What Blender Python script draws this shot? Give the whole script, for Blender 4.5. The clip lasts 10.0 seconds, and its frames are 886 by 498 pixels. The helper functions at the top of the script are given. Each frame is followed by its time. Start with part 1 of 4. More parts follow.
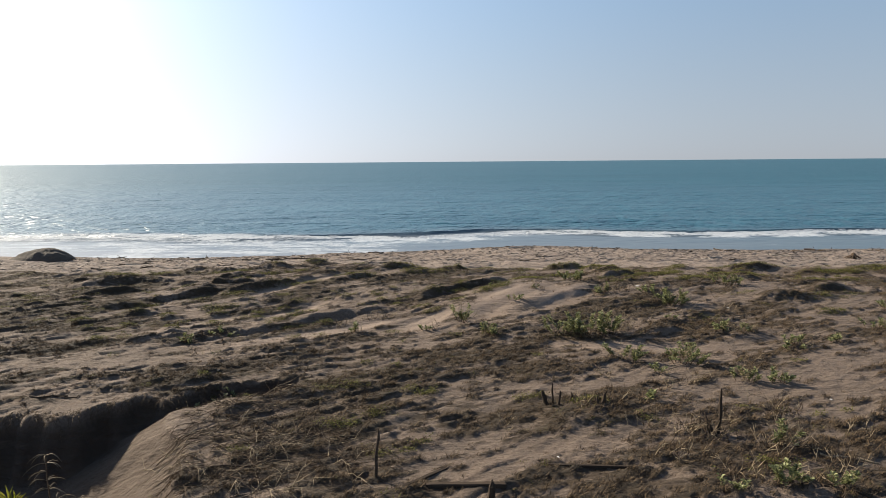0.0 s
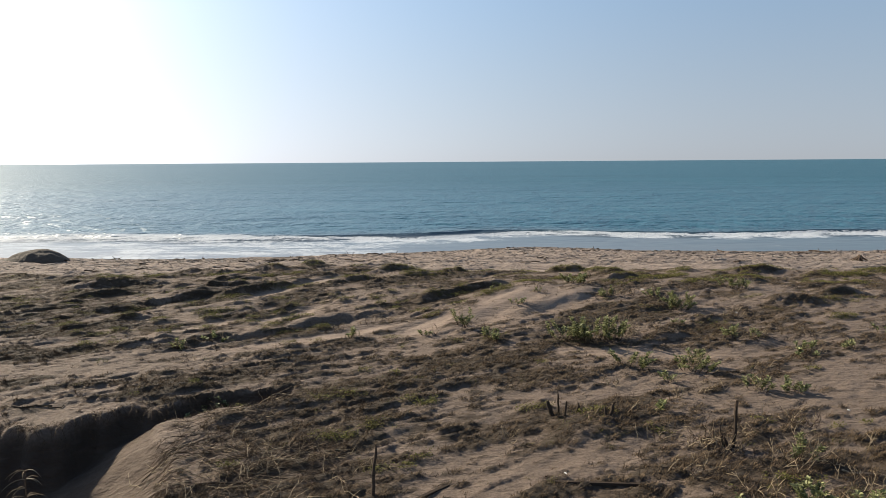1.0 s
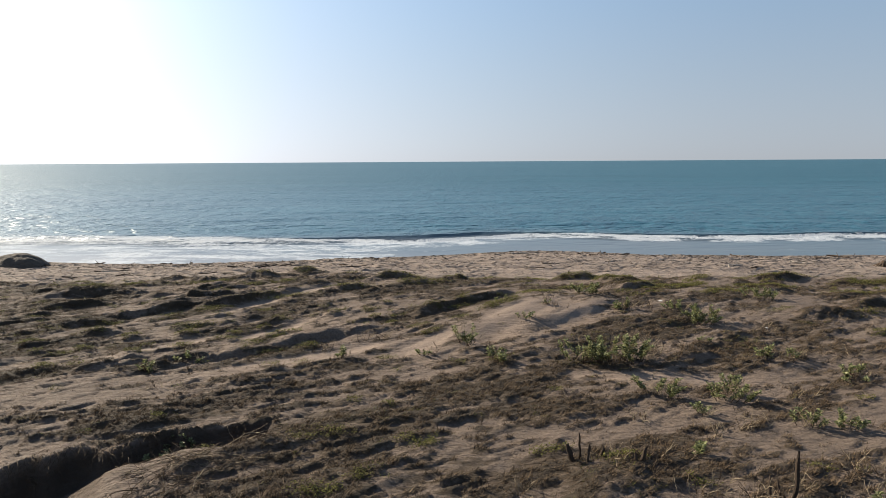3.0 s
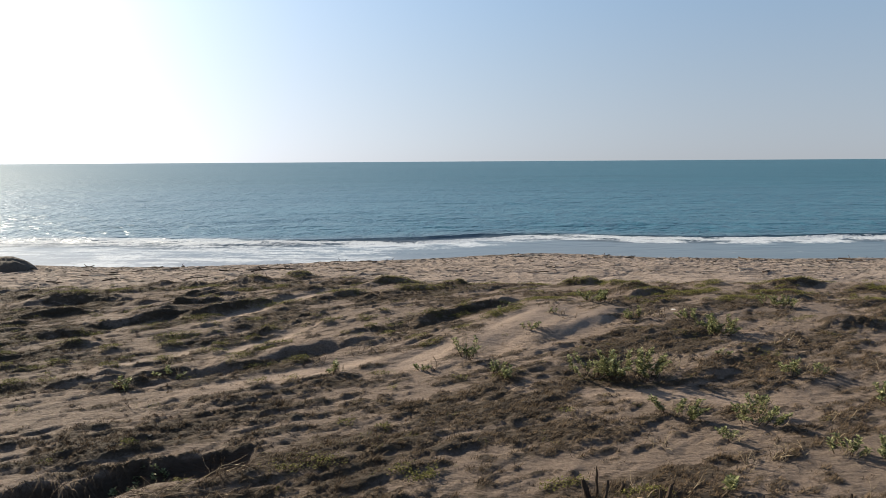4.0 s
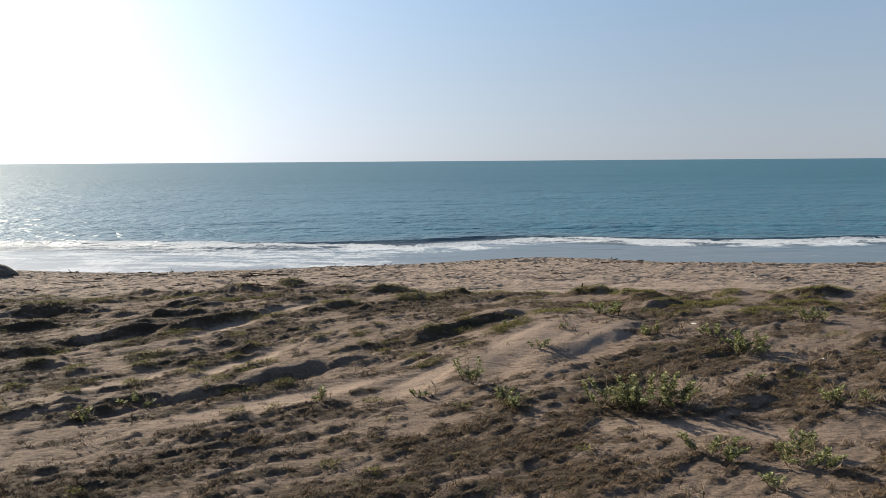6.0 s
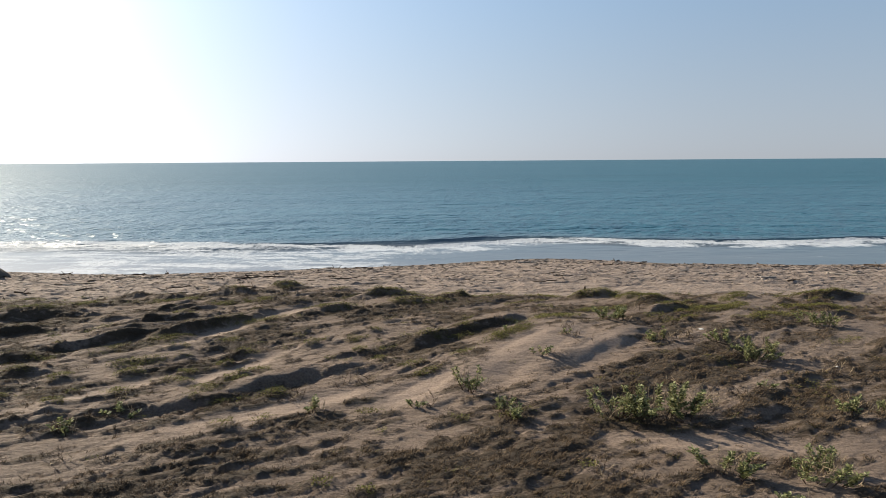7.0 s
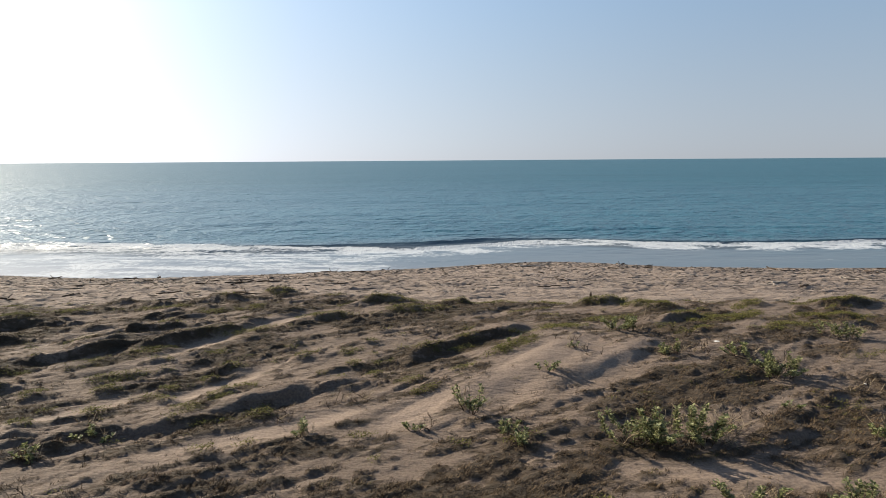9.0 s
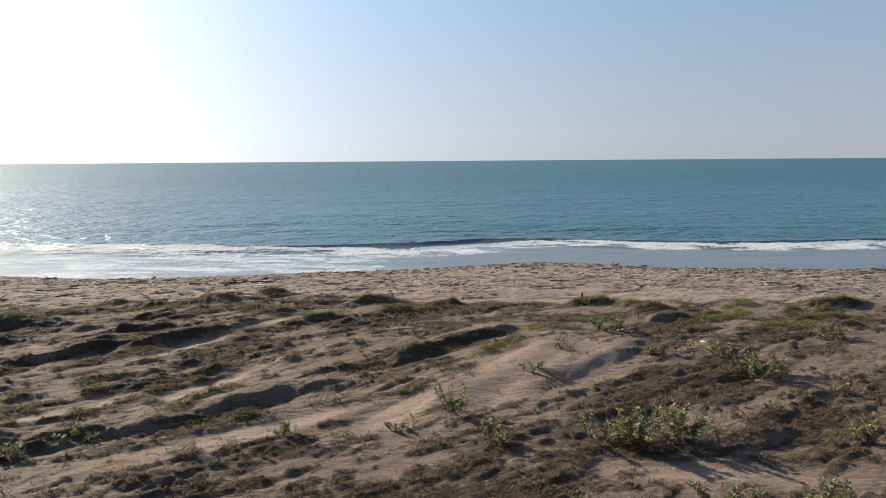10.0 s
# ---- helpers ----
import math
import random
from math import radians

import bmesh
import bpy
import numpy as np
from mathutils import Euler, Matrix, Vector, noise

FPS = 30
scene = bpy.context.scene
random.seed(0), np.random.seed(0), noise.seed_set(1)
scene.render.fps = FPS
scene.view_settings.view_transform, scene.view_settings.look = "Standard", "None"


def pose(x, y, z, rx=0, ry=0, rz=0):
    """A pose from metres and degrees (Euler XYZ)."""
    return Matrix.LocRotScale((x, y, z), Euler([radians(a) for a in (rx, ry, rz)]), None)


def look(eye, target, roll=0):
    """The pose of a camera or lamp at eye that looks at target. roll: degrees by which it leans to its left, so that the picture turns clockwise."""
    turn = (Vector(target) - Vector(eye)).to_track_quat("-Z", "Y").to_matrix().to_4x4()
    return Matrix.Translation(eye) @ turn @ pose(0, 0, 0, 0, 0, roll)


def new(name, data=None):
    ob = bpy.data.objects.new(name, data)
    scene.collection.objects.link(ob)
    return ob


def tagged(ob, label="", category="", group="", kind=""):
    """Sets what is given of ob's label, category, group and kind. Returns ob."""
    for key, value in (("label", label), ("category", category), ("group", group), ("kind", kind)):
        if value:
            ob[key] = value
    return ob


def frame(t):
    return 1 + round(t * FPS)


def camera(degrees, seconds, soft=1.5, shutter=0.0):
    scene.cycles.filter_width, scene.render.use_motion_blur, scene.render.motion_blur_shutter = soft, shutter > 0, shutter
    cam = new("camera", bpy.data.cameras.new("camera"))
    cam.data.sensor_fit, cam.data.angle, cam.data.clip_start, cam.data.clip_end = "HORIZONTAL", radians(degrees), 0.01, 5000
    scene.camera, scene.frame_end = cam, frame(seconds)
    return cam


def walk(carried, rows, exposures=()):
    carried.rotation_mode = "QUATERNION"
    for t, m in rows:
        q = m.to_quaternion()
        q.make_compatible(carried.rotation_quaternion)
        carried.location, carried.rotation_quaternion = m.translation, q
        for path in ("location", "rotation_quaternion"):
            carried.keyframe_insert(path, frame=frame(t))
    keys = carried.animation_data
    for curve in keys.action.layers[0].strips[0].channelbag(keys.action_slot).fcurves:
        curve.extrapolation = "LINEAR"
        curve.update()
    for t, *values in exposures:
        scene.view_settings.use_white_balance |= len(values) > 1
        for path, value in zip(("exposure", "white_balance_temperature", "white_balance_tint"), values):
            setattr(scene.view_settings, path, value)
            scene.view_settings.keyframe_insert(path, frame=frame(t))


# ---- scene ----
cam = camera(72, 10.0, soft=0.65)


def aim(x, y, z, turn, tilt, roll):
    """A camera pose: turn to the left from +y and tilt upwards, in degrees."""
    a, b = radians(turn), radians(tilt)
    eye = Vector((x, y, z))
    return look(eye, eye + Vector((-math.sin(a) * math.cos(b), math.cos(a) * math.cos(b), math.sin(b))), roll)


walk(cam, [
    (0.0, aim(0.000, 0.000, 5.800, 0.048, -8.203, -0.455)),
    (0.5, aim(-0.010, 0.225, 5.796, 0.026, -8.197, -0.415)),
    (1.0, aim(-0.030, 0.505, 5.796, -0.023, -8.190, -0.396)),
    (1.5, aim(-0.045, 0.868, 5.802, -0.063, -8.193, -0.399)),
    (2.0, aim(-0.046, 1.272, 5.797, -0.065, -8.195, -0.373)),
    (3.5, aim(-0.059, 2.696, 5.807, -0.088, -8.220, -0.334)),
    (4.0, aim(-0.061, 3.229, 5.812, -0.116, -8.224, -0.349)),
    (4.5, aim(-0.043, 3.785, 5.820, -0.084, -8.251, -0.378)),
    (5.0, aim(-0.032, 4.287, 5.862, -0.066, -8.255, -0.387)),
    (5.5, aim(-0.032, 4.495, 5.855, -0.024, -8.257, -0.406)),
    (7.0, aim(0.009, 5.200, 5.853, -0.000, -8.274, -0.385)),
    (7.5, aim(0.027, 5.525, 5.863, 0.019, -8.277, -0.384)),
    (8.0, aim(0.034, 5.846, 5.883, 0.018, -8.296, -0.401)),
    (8.5, aim(0.034, 6.069, 5.912, 0.012, -8.307, -0.407)),
    (9.0, aim(0.037, 6.111, 5.907, 0.070, -8.323, -0.391)),
    (9.5, aim(0.189, 6.084, 5.911, 0.170, -8.306, -0.403)),
    (10.0, aim(0.374, 6.067, 5.914, 0.167, -8.282, -0.412)),
], [(0.0, 1.08, 6750, 8), (10.0, 1.08, 6750, 8)])

# ---- daylight: a low sun over the sea to the left, hazy clear sky ----
SUN_AZ, SUN_EL = 58.0, 25.0
to_sun = Vector((-math.sin(radians(SUN_AZ)) * math.cos(radians(SUN_EL)),
                 math.cos(radians(SUN_AZ)) * math.cos(radians(SUN_EL)), math.sin(radians(SUN_EL))))
sun = new("sun", bpy.data.lights.new("sun", "SUN"))
sun.data.energy, sun.data.angle, sun.data.color = 5.0, radians(0.6), (1.0, 0.90, 0.75)
sun.matrix_world = look((0, 0, 60), Vector((0, 0, 60)) - to_sun)

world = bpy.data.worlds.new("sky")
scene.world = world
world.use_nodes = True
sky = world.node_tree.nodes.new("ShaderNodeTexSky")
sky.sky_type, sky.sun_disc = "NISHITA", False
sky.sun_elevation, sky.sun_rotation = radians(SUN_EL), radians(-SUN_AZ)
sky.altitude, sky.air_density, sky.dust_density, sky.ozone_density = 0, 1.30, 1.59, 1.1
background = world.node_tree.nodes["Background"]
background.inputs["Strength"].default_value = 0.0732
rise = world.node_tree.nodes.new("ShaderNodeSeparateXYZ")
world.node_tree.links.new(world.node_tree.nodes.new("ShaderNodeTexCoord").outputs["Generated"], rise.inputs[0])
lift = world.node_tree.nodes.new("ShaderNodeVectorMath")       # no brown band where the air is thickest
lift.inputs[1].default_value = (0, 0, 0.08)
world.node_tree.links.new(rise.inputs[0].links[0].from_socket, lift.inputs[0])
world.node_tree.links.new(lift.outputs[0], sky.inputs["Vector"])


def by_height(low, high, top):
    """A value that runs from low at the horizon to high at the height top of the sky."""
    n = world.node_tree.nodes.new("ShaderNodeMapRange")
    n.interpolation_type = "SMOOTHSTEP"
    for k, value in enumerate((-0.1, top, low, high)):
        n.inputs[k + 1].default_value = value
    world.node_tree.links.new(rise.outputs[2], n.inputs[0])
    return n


def sky_mix(kind, factor, a, b):
    n = world.node_tree.nodes.new("ShaderNodeMix")
    n.data_type, n.blend_type = "RGBA", kind
    for socket, value in ((n.inputs[0], factor), (n.inputs[6], a), (n.inputs[7], b)):
        if isinstance(value, bpy.types.NodeSocket):
            world.node_tree.links.new(value, socket)
        else:
            socket.default_value = value
    return n


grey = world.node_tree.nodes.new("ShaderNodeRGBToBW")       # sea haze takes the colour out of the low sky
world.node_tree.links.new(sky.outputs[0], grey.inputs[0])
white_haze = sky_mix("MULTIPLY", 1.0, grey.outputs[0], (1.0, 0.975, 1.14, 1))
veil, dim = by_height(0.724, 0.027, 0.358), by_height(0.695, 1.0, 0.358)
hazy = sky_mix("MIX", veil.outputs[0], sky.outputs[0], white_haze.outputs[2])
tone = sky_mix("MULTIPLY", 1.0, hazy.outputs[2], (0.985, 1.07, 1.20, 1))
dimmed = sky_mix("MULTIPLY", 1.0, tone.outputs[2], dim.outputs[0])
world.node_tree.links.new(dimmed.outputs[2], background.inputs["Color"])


# ---- noise and grids ----
def lattice(i, j, seed):
    h = (i * 374761393 + j * 668265263 + seed * 974634133) & 0xFFFFFFFF
    h = ((h ^ (h >> 13)) * 1274126177) & 0xFFFFFFFF
    h = ((h ^ (h >> 16)) * 2246822519) & 0xFFFFFFFF
    return ((h ^ (h >> 13)) & 0xFFFF) / 65535.0


def grain(x, y, seed=0):
    """Smooth value noise from -1 to 1, one lump per unit."""
    i, j = np.floor(x).astype(np.int64), np.floor(y).astype(np.int64)
    u, v = x - i, y - j
    u, v = u * u * u * (u * (u * 6 - 15) + 10), v * v * v * (v * (v * 6 - 15) + 10)
    low = lattice(i, j, seed) * (1 - u) + lattice(i + 1, j, seed) * u
    high = lattice(i, j + 1, seed) * (1 - u) + lattice(i + 1, j + 1, seed) * u
    return 2 * (low * (1 - v) + high * v) - 1


def fractal(x, y, seed=0, octaves=4, gain=0.5):
    total, amount, norm = 0, 1.0, 0
    for n in range(octaves):
        c, s = math.cos(0.7 * n), math.sin(0.7 * n)
        total = total + amount * grain((c * x - s * y) * 2 ** n, (s * x + c * y) * 2 ** n, seed + 17 * n)
        norm += amount
        amount *= gain
    return total / norm


def ease(a, b, x):
    t = np.clip((x - a) / (b - a), 0, 1)
    return t * t * (3 - 2 * t)


# ---- the lie of the land; the sea stands at z = 0 ----
GRAIN_DIR = radians(34)     # the drifts run this way across the plan
RIDGES, MATS, BARE, DENSE = [], [], [], []


def ridge(x0, y0, x1, y1, height, back=0.8, front=0.16, trough=0.1):
    """A drift of sand with a long lee towards the sea and a steep bank on its landward side."""
    RIDGES.append((x0, y0, x1, y1, height, back, front, trough))


def mat(x, y, long, wide, turn=30, dense=1.0, lift=0.03):
    """A patch of green creeper on a low hump."""
    MATS.append((x, y, long, wide, turn, dense, lift))


def bare(x, y, long, wide, turn=35):
    """A stretch of clean blown sand."""
    BARE.append((x, y, long, wide, turn))


def matted(x, y, long, wide, turn=10):
    """A stretch thick with dead brown growth."""
    DENSE.append((x, y, long, wide, turn))


def blob(x, y, bx, by, long, wide, turn):
    c, s = math.cos(radians(turn)), math.sin(radians(turn))
    u, v = (x - bx) * c + (y - by) * s, -(x - bx) * s + (y - by) * c
    return np.exp(-((u / long) ** 2 + (v / wide) ** 2))


# banks that throw the long shadows
ridge(-1.0, 19.4, 0.9, 20.7, 0.19, 0.8, 0.10, 0.10)
ridge(0.2, 20.3, 2.5, 21.8, 0.25, 0.8, 0.10, 0.12)
ridge(-9.9, 21.4, -6.6, 23.2, 0.17, 0.6, 0.10, 0.08)
ridge(-10.4, 19.4, -7.2, 21.5, 0.24, 0.7, 0.11, 0.12)
ridge(-7.9, 20.1, -5.2, 22.6, 0.22, 0.7, 0.10, 0.10)
ridge(-11.2, 18.9, -9.3, 19.4, 0.18, 0.5, 0.10, 0.06)
ridge(-5.5, 16.35, -4.0, 16.95, 0.20, 0.5, 0.10, 0.10)
ridge(-4.4, 17.0, -2.8, 18.0, 0.17, 0.5, 0.10, 0.14)
ridge(-3.2, 17.8, -1.6, 18.7, 0.13, 0.5, 0.10, 0.08)
ridge(-7.7, 18.9, -3.1, 25.5, 0.11, 0.5, 0.55, 0.0)
ridge(-5.6, 15.0, -1.2, 17.4, 0.08, 0.6, 0.5, 0.0)
ridge(-8.2, 15.2, -6.8, 15.9, 0.14, 0.6, 0.14, 0.06)
ridge(-6.9, 15.8, -5.4, 16.5, 0.16, 0.6, 0.12, 0.06)
ridge(-3.2, 25.2, -0.5, 26.4, 0.20, 0.5, 0.16, 0.02)
ridge(-2.4, 24.1, 0.3, 24.9, 0.16, 0.5, 0.14, 0.02)
ridge(-0.2, 25.6, 1.1, 26.0, 0.16, 0.5, 0.16, 0.02)
ridge(1.3, 26.0, 2.6, 26.5, 0.16, 0.5, 0.16, 0.02)
ridge(-16.5, 26.6, -13.8, 26.3, 0.26, 0.6, 0.2, 0.04)
ridge(-12.0, 26.2, -10.2, 26.3, 0.22, 0.5, 0.16, 0.04)
ridge(-10.4, 25.7, -8.8, 25.7, 0.18, 0.5, 0.16, 0.04)
ridge(-8.0, 26.4, -6.8, 26.1, 0.22, 0.5, 0.25, 0.02)
ridge(-6.5, 27.2, -5.3, 27.6, 0.20, 0.4, 0.2, 0.0)
ridge(5.2, 22.0, 7.5, 22.8, 0.12, 0.9, 0.15, 0.03)
ridge(5.6, 24.6, 7.4, 24.2, 0.20, 0.6, 0.25, 0.0)
ridge(4.3, 25.2, 6.0, 25.6, 0.18, 0.5, 0.2, 0.0)
ridge(1.6, 16.8, 3.4, 17.7, 0.05, 0.4, 0.10, 0.04)
ridge(1.4, 15.9, 2.5, 16.2, 0.09, 0.4, 0.10, 0.03)
ridge(5.3, 15.7, 6.4, 16.0, 0.15, 0.4, 0.14, 0.05)
ridge(11.6, 25.0, 14.4, 25.3, 0.20, 0.6, 0.25, 0.0)
ridge(9.0, 24.6, 10.4, 25.3, 0.15, 0.6, 0.25, 0.0)
ridge(10.1, 21.4, 11.8, 22.3, 0.16, 0.5, 0.16, 0.05)
ridge(9.9, 18.8, 11.7, 19.2, 0.18, 0.5, 0.16, 0.06)
ridge(12.2, 20.1, 14.2, 20.6, 0.20, 0.5, 0.16, 0.06)
ridge(8.8, 28.7, 10.0, 29.0, 0.13, 0.4, 0.3, 0.0)
ridge(-14.6, 22.4, -11.0, 23.6, 0.18, 0.6, 0.12, 0.06)
ridge(-13.5, 20.6, -10.6, 21.9, 0.16, 0.6, 0.12, 0.05)
ridge(-15.5, 24.2, -12.4, 24.9, 0.16, 0.6, 0.12, 0.05)
ridge(-6.0, 23.6, -3.9, 24.6, 0.12, 0.5, 0.12, 0.04)
ridge(1.7, 10.55, 3.3, 10.6, 0.14, 0.5, 0.7, 0.0)
drifts = random.Random(7)
for _ in range(430):        # small drifts behind the clumps, all trailing the same way
    y = drifts.uniform(14.0, 27.2) if drifts.random() < 0.8 else drifts.uniform(8.0, 14)
    x = drifts.uniform(-0.72 * y - 1, 0.72 * y + 1)
    long, turn = drifts.uniform(0.3, 1.5), radians(drifts.gauss(25 if x < 3 else 14, 11))
    high = drifts.uniform(0.015, 0.05) * (2.0 if x < -2 and y > 17 else 0.8 if y > 15 else 0.6)
    ridge(x, y, x + long * math.cos(turn), y + long * math.sin(turn), high, drifts.uniform(0.14, 0.34), drifts.uniform(0.05, 0.09), high * 0.25)

# the smooth tongue of blown sand in the middle, and other clean stretches
bare(2.0, 18.7, 3.2, 0.85, 49)
bare(3.7, 19.0, 1.7, 0.45, 45)
bare(-0.5, 17.0, 1.5, 0.45, 45)
bare(-5.2, 22.3, 3.7, 0.30, 55)
bare(-3.1, 16.2, 2.6, 0.36, 30)
bare(-4.8, 18.6, 1.7, 0.30, 50)
bare(-9.7, 21.9, 2.2, 0.32, 51)
bare(-7.1, 17.1, 1.5, 0.30, 44)
bare(4.3, 14.75, 2.0, 0.28, -6)
SMOOTH = len(BARE)          # those above are swept clean, those below only in part
bare(-3.6, 19.1, 1.3, 0.25, 30)
bare(-7.0, 14.0, 2.0, 0.7, 15)
bare(-8.2, 17.8, 1.6, 0.4, 30)
bare(9.3, 13.4, 2.2, 1.0, 20)
bare(5.8, 11.6, 1.6, 0.7, 10)
bare(0.2, 9.3, 1.0, 0.5, 35)
bare(-5.0, 9.8, 0.9, 1.6, 10)
bare(-12.0, 25.4, 3.0, 0.3, 15)
bare(10.8, 20.2, 1.5, 0.6, 30)
bare(7.6, 14.9, 2.4, 0.45, 22)
bare(1.0, 11.9, 1.5, 0.35, 15)
bare(2.2, 9.6, 1.2, 0.4, 5)
bare(-3.6, 18.4, 1.6, 0.25, 32)
bare(-7.4, 19.0, 2.0, 0.25, 32)
bare(-2.0, 21.5, 1.8, 0.25, 32)
bare(11.5, 17.0, 2.0, 0.6, 25)

# brown matted growth
matted(-0.6, 14.2, 2.4, 0.5, 8)
matted(-4.6, 12.9, 1.4, 0.3, 12)
matted(7.6, 16.2, 1.8, 0.5, 12)
matted(4.5, 9.0, 1.7, 0.9, 5)
matted(2.9, 8.0, 1.6, 0.5, 5)
matted(6.2, 8.3, 1.4, 0.6, 5)
matted(-1.3, 11.2, 2.1, 1.0, 10)
matted(-2.2, 8.9, 1.3, 0.7, 10)
matted(-1.2, 12.6, 1.7, 0.5, 8)
matted(-3.2, 11.9, 1.0, 0.4, 10)
matted(-6.8, 13.1, 1.5, 0.3, 12)
matted(4.3, 18.1, 1.3, 0.35, 40)
matted(0.9, 16.3, 1.1, 0.5, 30)
matted(1.2, 15.7, 1.5, 0.5, 15)
matted(3.2, 16.9, 1.3, 0.3, 30)
matted(1.8, 13.1, 2.0, 0.7, 5)
matted(0.9, 14.9, 1.5, 0.4, 5)
matted(-3.2, 14.4, 1.0, 0.35, 10)
matted(-2.0, 10.1, 1.5, 0.9, 10)
matted(-1.8, 12.7, 1.3, 0.6, 10)
matted(3.8, 9.2, 1.3, 0.8, 5)
matted(6.0, 9.2, 1.2, 0.8, 5)
matted(-5.6, 12.3, 1.6, 0.35, 20)
matted(9.2, 17.8, 1.8, 0.9, 20)
matted(5.6, 18.3, 1.2, 0.9, 20)
matted(-6.4, 18.3, 1.6, 0.5, 25)
matted(-9.5, 17.0, 1.8, 0.5, 20)
matted(-4.5, 13.6, 1.6, 0.4, 15)
matted(-0.8, 18.8, 1.0, 0.4, 25)
matted(8.6, 20.8, 1.6, 0.8, 20)
matted(-12.5, 22.0, 3.0, 0.8, 20)
matted(0.8, 22.8, 1.8, 0.7, 20)
matted(-4.0, 20.6, 1.6, 0.6, 25)

# green creeper on the outer humps and scattered inland
mat(-1.6, 26.1, 1.3, 0.45, 25, 1.0, 0.06)
mat(-0.8, 24.6, 1.2, 0.35, 15, 0.9)
mat(0.6, 25.9, 0.8, 0.35, 15, 1.0, 0.05)
mat(2.0, 26.4, 0.9, 0.4, 20, 1.0, 0.05)
mat(3.6, 26.2, 0.7, 0.35, 10, 0.9)
mat(5.2, 25.5, 1.0, 0.4, 10, 1.0, 0.05)
mat(6.4, 24.6, 0.9, 0.45, -10, 1.0, 0.05)
mat(8.4, 22.8, 1.3, 0.4, 40, 0.8)
mat(9.4, 24.6, 1.2, 0.4, 40, 0.9)
mat(13.0, 25.4, 1.5, 0.45, 10, 1.0, 0.06)
mat(16.0, 24.6, 1.3, 0.5, 0, 1.0)
mat(18.5, 25.4, 1.6, 0.5, 5, 1.0)
mat(-5.8, 27.4, 0.6, 0.35, 20, 1.0, 0.05)
mat(-7.4, 26.3, 0.6, 0.35, 0, 0.7)
mat(-9.0, 25.3, 1.3, 0.3, 10, 0.8)
mat(-11.7, 24.7, 0.7, 0.3, 0, 1.0, 0.05)
mat(-12.7, 23.5, 1.0, 0.3, 0, 1.0, 0.08)
mat(-15.0, 26.7, 1.2, 0.4, 0, 0.7)
mat(-5.4, 22.0, 1.2, 0.3, 30, 0.8)
mat(-6.6, 24.6, 1.6, 0.4, 20, 0.6)
mat(-3.4, 23.6, 1.1, 0.35, 20, 0.7)
mat(-5.9, 17.9, 0.5, 0.25, 10, 0.7)
mat(-4.5, 17.7, 0.35, 0.2, 10, 0.8)
mat(-4.9, 17.1, 0.4, 0.2, 10, 0.6)
mat(1.6, 19.6, 0.9, 0.3, 40, 1.0, 0.04)
mat(3.0, 21.3, 1.2, 0.3, 30, 0.9, 0.04)
mat(4.6, 22.6, 1.0, 0.4, 20, 0.8)
mat(-7.0, 18.9, 0.8, 0.2, 25, 0.8)
mat(-2.1, 11.9, 0.9, 0.4, 20, 0.5)
mat(-0.4, 11.7, 0.7, 0.25, 10, 0.6)
mat(-1.9, 10.2, 0.6, 0.3, 10, 0.6)
mat(-0.9, 9.2, 0.5, 0.16, 20, 0.7)
mat(-1.2, 10.6, 0.7, 0.3, 15, 0.5)
mat(-0.3, 9.6, 0.5, 0.16, 20, 0.5)
mat(3.7, 10.4, 0.5, 0.2, 10, 0.6, 0.03)
mat(2.7, 11.0, 0.35, 0.12, 0, 1.0)
mat(1.7, 11.4, 0.5, 0.15, 10, 0.8)
mat(-6.2, 12.1, 1.0, 0.25, 15, 0.4)
mat(-5.2, 12.6, 0.7, 0.2, 20, 0.5)
mat(1.3, 15.7, 0.5, 0.2, 10, 0.6)
mat(11.5, 17.6, 0.9, 0.25, 20, 0.7)

mat(7.6, 22.6, 2.2, 0.6, 20, 0.62, 0.02)
mat(11.2, 23.4, 2.6, 0.6, 10, 0.62, 0.02)
mat(9.2, 21.6, 1.8, 0.5, 25, 0.55, 0.02)
mat(14.5, 22.4, 2.4, 0.6, 10, 0.6, 0.02)
mat(6.2, 21.0, 1.2, 0.4, 30, 0.5, 0.02)
mat(12.6, 19.4, 1.8, 0.4, 15, 0.5, 0.02)
mat(7.6, 17.0, 1.2, 0.35, 15, 0.45, 0.02)
mat(9.6, 19.4, 1.4, 0.3, 20, 0.5, 0.02)
for x, y, long in ((-8.35, 17.9, 0.24), (-7.5, 18.6, 0.26), (-6.9, 18.15, 0.3), (-5.75, 18.3, 0.28), (-5.6, 17.75, 0.22), (-5.1, 18.9, 0.22),
                   (-4.75, 19.5, 0.3), (-4.4, 18.0, 0.2), (-3.4, 16.75, 0.28), (-7.6, 16.4, 0.3), (-9.0, 16.8, 0.34), (-9.4, 18.2, 0.3),
                   (-6.2, 19.3, 0.24), (-3.3, 19.9, 0.22), (-2.0, 19.3, 0.2), (-8.9, 15.4, 0.3), (-10.6, 17.2, 0.34), (-1.5, 18.7, 0.22)):
    mat(x, y, long, 0.55 * long, 15, 1.0, 0.075)        # round green cushions
for _ in range(210):        # sprigs of creeper all over the outer dunes
    y = drifts.uniform(15.5, 27.5)
    x = drifts.uniform(-0.72 * y - 1, 0.72 * y + 1 if y > 21 else 1.0)
    mat(x, y, drifts.uniform(0.12, 0.5), drifts.uniform(0.05, 0.14), drifts.gauss(22, 12), drifts.uniform(0.5, 1.0), 0.02)
